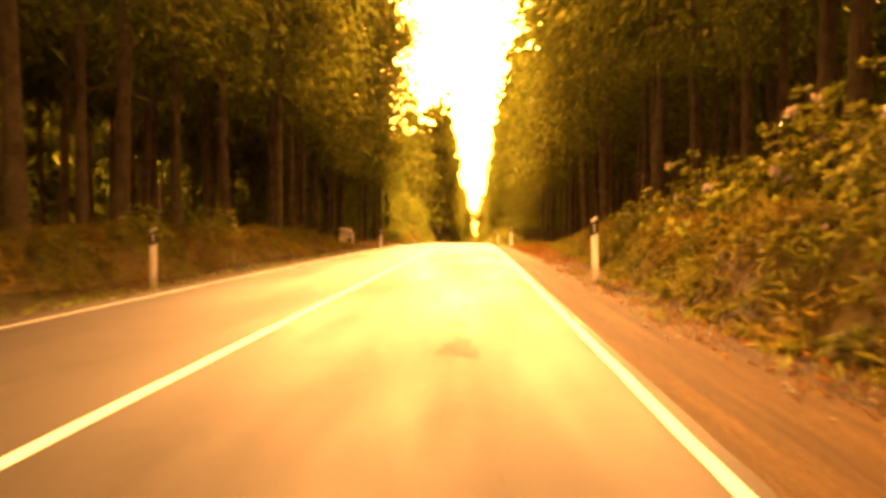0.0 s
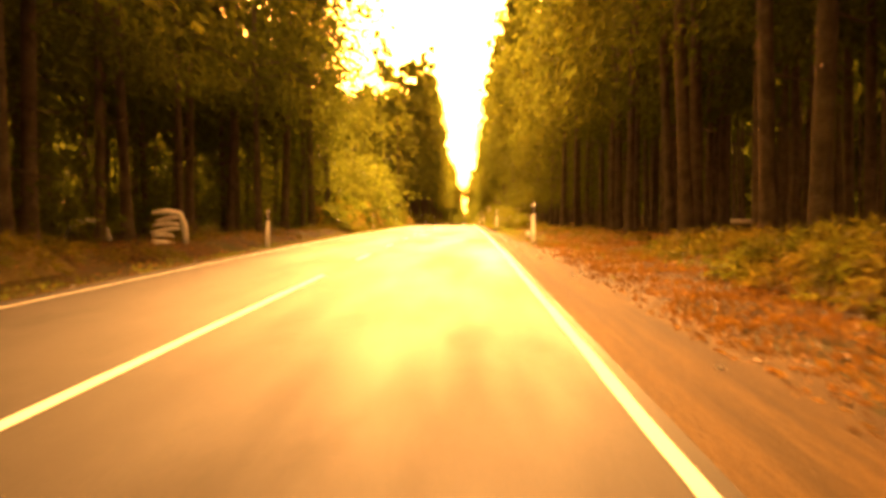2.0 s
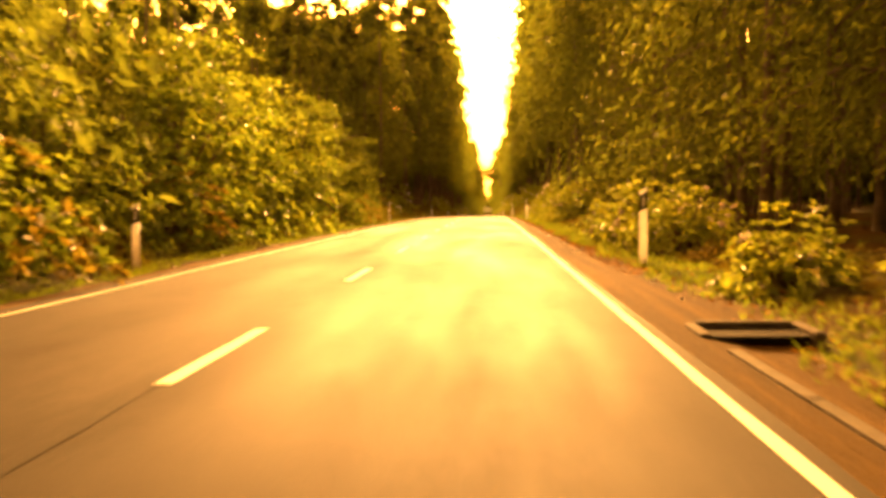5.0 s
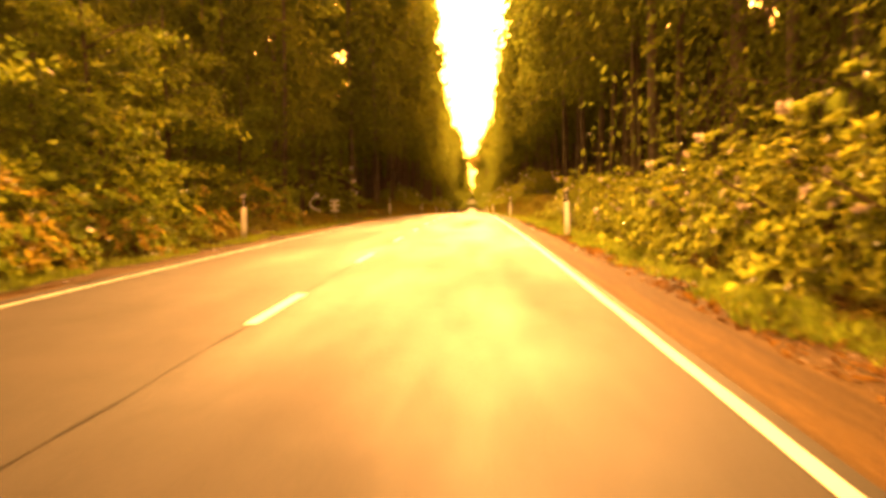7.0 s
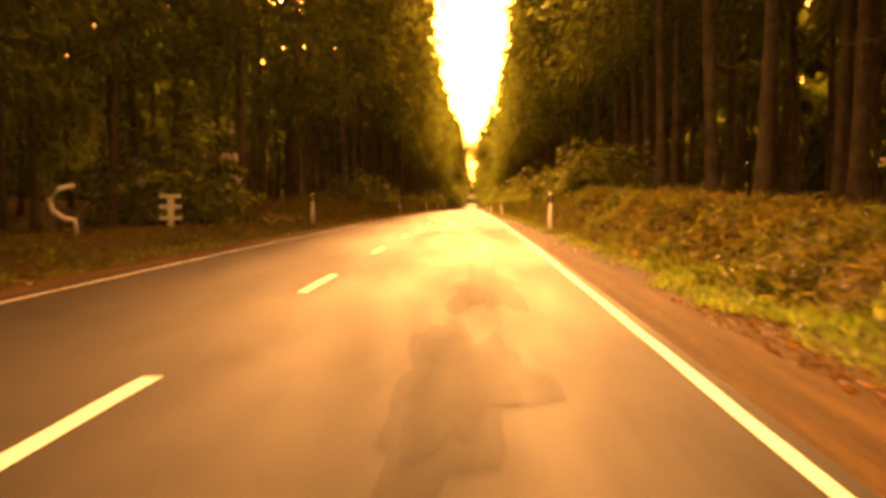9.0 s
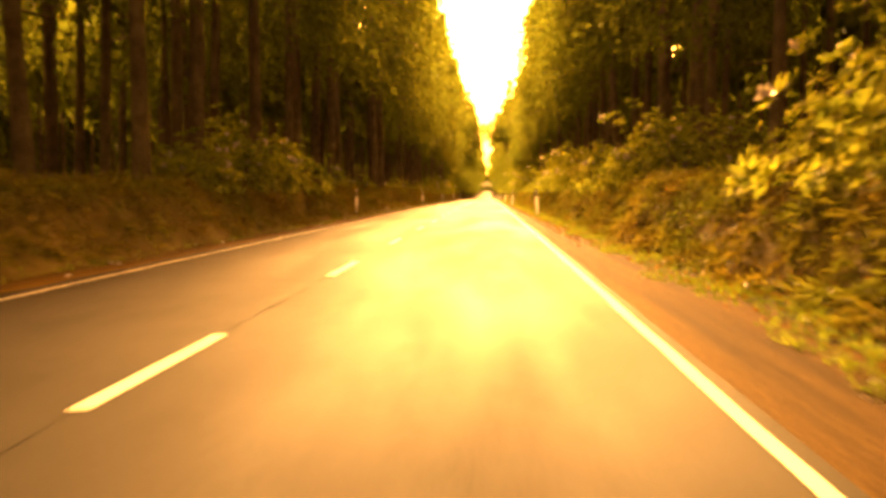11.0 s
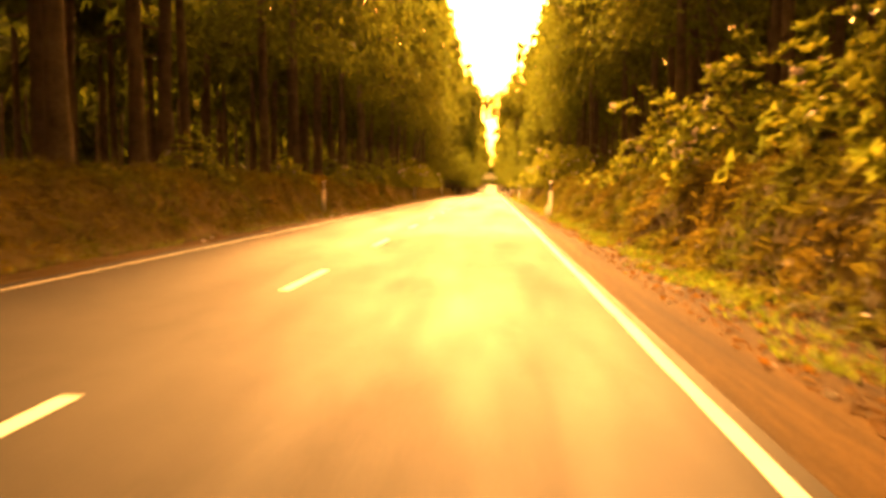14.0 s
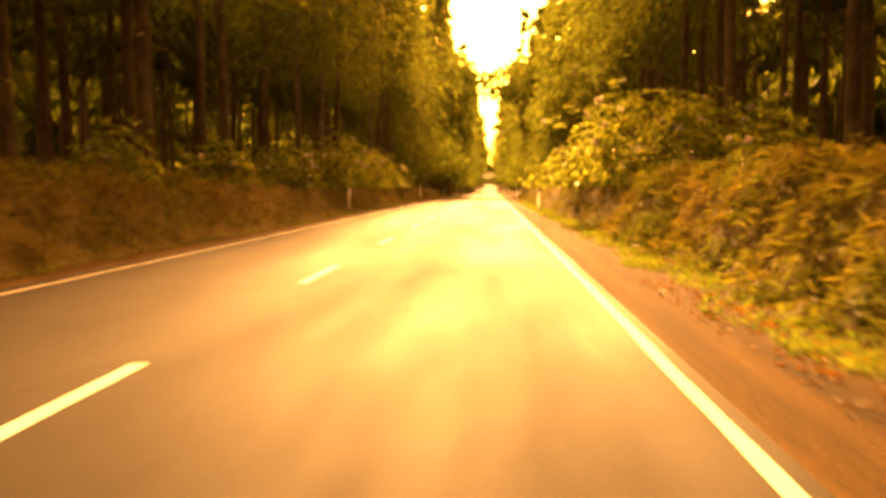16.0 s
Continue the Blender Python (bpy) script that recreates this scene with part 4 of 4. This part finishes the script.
    b2 = build_bush("leafy_bush", 12, 1.4, 2.0, 1.5, 3400, 0.17, BROAD, "broad-leaved bush with some reddish leaves on the verge", "bush", 0, "bushes on the verge", REDDISH)
    copies(b2, [(-9.3, 106.5, 0.2, 1.1), (-9.5, 111.0, 1.4, 1.2), (-8.7, 148.5, 2.2, 0.85), (-8.7, 152.3, 0.6, 0.8), (-8.7, 156.0, 1.0, 0.75), (-9.0, 160.5, 2.0, 0.75), (-9.2, 121.5, 0.0, 1.1), (-9.5, 102.5, 2.0, 0.9), (-9.6, 176.0, 0.5, 1.0)])


build_bushes()


def build_yellow_sprig():
    """A sprig of yellowed leaves that stands out on a dark bush."""
    rng = np.random.default_rng(71)
    yellow = leafy("yellowed_leaves", (0.5, 0.34, 0.03), (0.62, 0.44, 0.04), (0.72, 0.54, 0.06), 0.5, 0.5)
    ob = thing("yellow_sprig", "bright yellow sprig of faded leaves on a rhododendron", "leaf sprig", at=pose(2.22, 154.8, float(road_z(154.8)) + 1.02))
    v, f = tube([(0.55, 0, -0.2), (0.2, 0, -0.05), (0, 0, 0.1)], [0.02, 0.014, 0.006], 6)
    part("twig", mesh_of("twig", v, f, TWIG, shade=True), ob)
    n = 46
    pos = rng.normal(0, 0.055, (n, 3)) + (0, 0, 0.08)
    v, f = leaves_at(rng, pos, rng.normal(0, 1, (n, 3)), rng.uniform(0.06, 0.13, n), rng.uniform(0.035, 0.07, n))
    part("leaves", mesh_of("leaves", v, f, yellow), ob, "bright yellow leaves", "stuff")


build_yellow_sprig()

# ---- small roadside things ----


def build_marker_block():
    ob = thing("marker_block", "low pale block with a sloping top beside the shoulder", "marker block", "marker blocks")
    bm = bmesh.new()
    prof = [(-0.11, -0.1), (0.11, -0.1), (0.1, 0.1), (-0.1, 0.1)]
    lo = [bm.verts.new((x, y, -0.15)) for x, y in prof]
    up = [bm.verts.new((x * 0.85, y * 0.8, 0.31 + y * 1.5 + x * 0.25)) for x, y in prof]
    bm.faces.new(lo[::-1])
    bm.faces.new(up)
    for k in range(4):
        bm.faces.new((lo[k], lo[(k + 1) % 4], up[(k + 1) % 4], up[k]))
    bmesh.ops.bevel(bm, geom=bm.edges[:], offset=0.02, segments=2, affect="EDGES")
    part("block", bm_mesh("block", bm, WHITE_PLASTIC), ob)
    copy_thing(ob, pose(1.12, 319.4, float(land_z(1.12, 319.4)) + 0.03, 0, 0, -15))
    ob.matrix_basis = pose(1.62, 80.5, float(land_z(1.62, 80.5)), 0, 0, 10) @ Matrix.Diagonal((1.0, 1.0, 0.62, 1.0))


def build_gutter():
    ob = thing("drain_gutter", "shallow concrete gutter with raised lip and open inlet in the shoulder", "gutter")
    vs, fs = [], []
    prof = [(0.42, -0.04), (0.47, -0.03), (0.55, -0.03), (0.62, -0.07), (0.95, -0.12), (1.12, -0.1), (1.18, -0.06), (1.3, -0.09)]
    ys = np.arange(76.0, 104.6, 1.0)
    for y in ys:
        for x, z in prof:
            vs.append((x + 0.012 * math.sin(y * 3), y, float(road_z(y)) + z - 0.02))
    nx = len(prof)
    fs = [(j * nx + k, j * nx + k + 1, (j + 1) * nx + k + 1, (j + 1) * nx + k) for j in range(len(ys) - 1) for k in range(nx - 1)]
    part("channel", mesh_of("channel", vs, fs, SHOULDER), ob, "earth-filled channel")
    lv, lf = [], []
    for j, y in enumerate(np.arange(76.0, 104.0, 2.0)):
        z = float(road_z(y + 1))
        b = len(lv)
        s = float(road_z(y + 1.93) - road_z(y)) / 2
        for dy, sg in ((0.0, -1), (1.93, 1)):
            lv += [(0.46, y + dy, z - 0.09 + s * sg), (0.57, y + dy, z - 0.09 + s * sg), (0.562, y + dy, z - 0.008 + s * sg), (0.468, y + dy, z - 0.008 + s * sg)]
        q = [(b, b + 1, b + 2, b + 3), (b + 4, b + 7, b + 6, b + 5)] + [(b + k, b + 4 + k, b + 4 + (k + 1) % 4, b + (k + 1) % 4) for k in range(4)]
        part("lip_stone", mesh_of("lip_stone", lv[b:], [tuple(i - b for i in f) for f in q], CONCRETE), ob)
    bm = bmesh.new()
    z = float(road_z(105))
    for mx, sx, my, sy, hz in ((0.9, 0.82, 105.25, 0.12, 0.03), (0.45, 0.1, 104.95, 0.72, 0.01), (1.36, 0.1, 104.95, 0.72, 0.02)):
        bmesh.ops.create_cube(bm, size=1, matrix=Matrix.LocRotScale((mx, my, z + hz - 0.1), None, (sx, sy, 0.24)))
    bmesh.ops.bevel(bm, geom=bm.edges[:], offset=0.015, segments=1, affect="EDGES")
    part("inlet", bm_mesh("inlet", bm, CONCRETE), ob, "concrete inlet frame")
    # no real opening: a near-black slab stands in for the shade inside the inlet
    bm = bmesh.new()
    bmesh.ops.create_cube(bm, size=1, matrix=Matrix.LocRotScale((0.9, 104.95, z - 0.03), None, (0.82, 0.55, 0.05)))
    part("inlet_dark_slab", bm_mesh("inlet_dark_slab", bm, SEAL), ob, "dark slab standing in for the shade inside the inlet")


def build_culvert_edge():
    ob = thing("culvert_edge", "weathered concrete culvert edge half sunk in the shoulder", "culvert")
    for x, y, sx, sy, a in ((0.98, 176.75, 0.6, 0.26, 0.2), (1.24, 175.0, 0.13, 1.1, -0.12)):
        bm = bmesh.new()
        bmesh.ops.create_cube(bm, size=1, matrix=Matrix.LocRotScale((x, y, float(land_z(x, y)) - 0.04), Euler((0, 0.06, a)), (sx, sy, 0.22)))
        bmesh.ops.bevel(bm, geom=bm.edges[:], offset=0.015, segments=1, affect="EDGES")
        part("edge_block", bm_mesh("edge_block", bm, CONCRETE), ob)


build_marker_block()
build_gutter()
build_culvert_edge()


def build_log_pile():
    """Thick bent limbs stacked flat, one arching down beside the stack."""
    ob = thing("log_pile", "heap of pale bent barkless limbs on a bare pull-in", "log pile")
    rng = random.Random(3)
    for k, z in enumerate((0.07, 0.25, 0.42, 0.58, 0.74)):
        half, r = rng.uniform(0.3, 0.44), rng.uniform(0.05, 0.07)
        ox, oy, bow, tilt = rng.uniform(-0.12, 0.08), (0.05 if k % 2 else -0.05) + rng.uniform(-0.03, 0.03), rng.uniform(-0.03, 0.05), rng.uniform(-0.2, 0.2)
        pts = [(ox + half * t, oy + 0.08 * math.sin(3 * t + k), z + tilt * half * t + bow * (1 - t * t)) for t in (-1, -0.6, -0.2, 0.2, 0.6, 1)]
        v, f = tube(pts, [r * 0.65, r * 0.95, r, r * 1.05, r * 0.9, r * 0.6], 9)
        part("limb", mesh_of("limb", v, f, TIMBER, shade=True), ob)
    for pts, r in (([(-0.36, -0.2, 0.94), (0.1, -0.22, 0.97), (0.42, -0.24, 0.9), (0.55, -0.26, 0.6), (0.58, -0.28, 0.3), (0.6, -0.28, -0.05)], 0.085),
                   ([(-0.3, -0.32, 0.02), (-0.1, -0.36, 0.08), (0.14, -0.34, 0.05)], 0.085)):
        v, f = tube(pts, [r * (0.7 if i in (0, len(pts) - 1) else 1.0) for i in range(len(pts))], 9)
        part("limb", mesh_of("limb", v, f, TIMBER, shade=True), ob)
    ob.matrix_basis = pose(-9.62, 67.8, float(land_z(-9.62, 67.8)) - 0.03, 0, 0, 12)


def build_bent_limb(x, y, pts, rad, label):
    ob = thing("pale_limb", label, "dead branch")
    v, f = tube(pts, rad, 8)
    part("wood", mesh_of("wood", v, f, TIMBER, shade=True), ob)
    ob.matrix_basis = pose(x, y, float(land_z(x, y)))


def build_barrier_post():
    """A pale post with crossbars at the mouth of a forest track."""
    ob = thing("barrier_post", "white-painted timber barrier post with short crossbars at a track", "barrier post")

    def bar(name, sx, sz, z, sy=0.07):
        bm = bmesh.new()
        bmesh.ops.create_cube(bm, size=1, matrix=Matrix.LocRotScale((0, 0, z), None, (sx, sy, sz)))
        bmesh.ops.bevel(bm, geom=bm.edges[:], offset=0.012, segments=2, affect="EDGES")
        part(name, bm_mesh(name, bm, TIMBER), ob)

    bar("post", 0.2, 1.15, 0.43)
    bar("crossbar", 0.66, 0.12, 0.96, 0.1)
    bar("crossbar", 0.7, 0.12, 0.64, 0.1)
    bar("crossbar", 0.68, 0.12, 0.28, 0.1)
    ob.matrix_basis = pose(-10.8, 207.5, float(land_z(-10.8, 207.5)), 0, 0, 4)


build_log_pile()
build_barrier_post()
build_bent_limb(-12.3, 69.5, [(-0.95, 0, 0.0), (-0.75, 0, 0.5), (-0.35, 0.05, 0.66), (0.12, 0, 0.62), (0.36, 0, 0.36), (0.52, -0.1, 0.0)], [0.08, 0.09, 0.1, 0.11, 0.1, 0.08], "arched pale barkless limb beside a log pile")
build_bent_limb(-10.9, 199.0, [(0.3, 0, 1.2), (-0.05, 0, 1.12), (-0.3, 0, 0.85), (-0.22, 0, 0.6), (0.05, 0, 0.42), (0.3, 0, 0.4), (0.35, 0, 0.0)], [0.05, 0.06, 0.065, 0.065, 0.06, 0.055, 0.05], "hook-shaped pale limb standing at a track")


def build_bench():
    ob = thing("bench", "small dark timber bench beside the road", "bench")

    def board(name, loc, size):
        bm = bmesh.new()
        bmesh.ops.create_cube(bm, size=1, matrix=Matrix.LocRotScale(loc, None, size))
        bmesh.ops.bevel(bm, geom=bm.edges[:], offset=0.01, segments=1, affect="EDGES")
        part(name, bm_mesh(name, bm, BARK), ob)

    for x in (-0.5, 0.5):
        board("leg", (x, 0, 0.2), (0.1, 0.36, 0.5))
    board("seat", (0, 0, 0.47), (1.4, 0.4, 0.06))
    board("backrest", (0, 0.2, 0.75), (1.4, 0.05, 0.3))
    ob.matrix_basis = pose(-7.6, 470.0, float(land_z(-7.6, 470.0)), 0, 0, 0)


build_bench()

# ---- the far end: a low house across the road, trees behind it ----


def build_house():
    y0 = 770.0
    ob = thing("house", "low dark timber house with a pale tiled roof, closing the road", "house", at=pose(-4.2, y0, float(land_z(-4.2, y0)) - 0.2))
    dark = speckled("dark_boards", [(0.3, (0.03, 0.022, 0.016)), (0.7, (0.07, 0.052, 0.038))], 2.0, 0.8)
    pale = speckled("pale_roof", [(0.3, (0.74, 0.72, 0.67)), (0.7, (0.86, 0.84, 0.8))], 1.5, 0.7, 6)
    w, d, h, top = 5.5, 4.0, 2.7, 5.4
    for nm, x, y, sx, sy in (("wall", 0, -d, 2 * w, 0.25), ("wall", 0, d, 2 * w, 0.25), ("wall", -w + 0.12, 0, 0.25, 2 * d - 0.26), ("wall", w - 0.12, 0, 0.25, 2 * d - 0.26)):
        bm = bmesh.new()
        bmesh.ops.create_cube(bm, size=1, matrix=Matrix.LocRotScale((x, y, h / 2), None, (sx, sy, h)))
        part(nm, bm_mesh(nm, bm, dark), ob)
    bm = bmesh.new()
    e = 0.5
    base = [bm.verts.new(p) for p in ((-w - e, -d - e, h), (w + e, -d - e, h), (w + e, d + e, h), (-w - e, d + e, h))]
    rdg = [bm.verts.new((-w * 0.55, 0, top)), bm.verts.new((w * 0.55, 0, top))]
    bm.faces.new(base[::-1])
    bm.faces.new((base[0], base[1], rdg[1], rdg[0]))
    bm.faces.new((base[2], base[3], rdg[0], rdg[1]))
    bm.faces.new((base[1], base[2], rdg[1]))
    bm.faces.new((base[3], base[0], rdg[0]))
    roof = part("roof", bm_mesh("roof", bm, pale), ob, "pale tiled hipped roof")
    bm = bmesh.new()
    bmesh.ops.create_cube(bm, size=1, matrix=Matrix.LocRotScale((1.6, -0.6, top - 0.1), None, (0.7, 0.6, 1.3)))
    part("chimney", bm_mesh("chimney", bm, dark), roof)
    for x in (-3.2, 0.0, 3.2):
        bm = bmesh.new()
        bmesh.ops.create_cube(bm, size=1, matrix=Matrix.LocRotScale((x, -d - 0.12, 1.5), None, (1.1, 0.08, 1.1)))
        part("window", bm_mesh("window", bm, BLACK_PLASTIC), ob, "dark window")


def build_end_sign():
    ob = thing("road_sign", "small white road sign on a post at the far junction", "road sign")
    bm = bmesh.new()
    bmesh.ops.create_cube(bm, size=1, matrix=Matrix.LocRotScale((0, 0, 2.3), None, (1.5, 0.04, 0.8)))
    part("panel", bm_mesh("panel", bm, WHITE_PLASTIC), ob)
    v, f = tube([(0, 0.05, -0.2), (0, 0.05, 2.5)], [0.05, 0.05], 8)
    part("pole", mesh_of("pole", v, f, CONCRETE), ob)
    ob.matrix_basis = pose(-8.6, 610, float(land_z(-8.6, 610)), 0, 0, 0)


build_house()
build_end_sign()


def build_end_trees():
    rng = np.random.default_rng(909)
    for x, y, hi in ((-22, 792, 42), (-16, 789, 45), (-10.5, 791, 44), (-3.2, 793, 9), (4.6, 790, 43), (8.5, 788, 45), (15, 792, 42), (22, 790, 40), (-13, 801, 43), (-10.5, 805, 49), (8.0, 802, 48), (-28, 790, 36), (28, 792, 38)):
        ob = thing("conifer", "tall pale-lit conifer at the far end of the road", "tree", "trees behind the house")
        tv, tf = trunk_mesh(rng, hi, 0.3, 8, 0)
        part("trunk", mesh_of("trunk", tv, tf, BARK, shade=True), ob)
        cv, cf = conifer_crown(rng, 1.5, hi, 7.6, 3200, 2.2, low_skirt=True)
        part("crown", mesh_of("crown", cv, cf, NEEDLES), ob, "", "stuff")
        ob.matrix_basis = pose(x, y, float(land_z(x, y)) - 0.05)


build_end_trees()
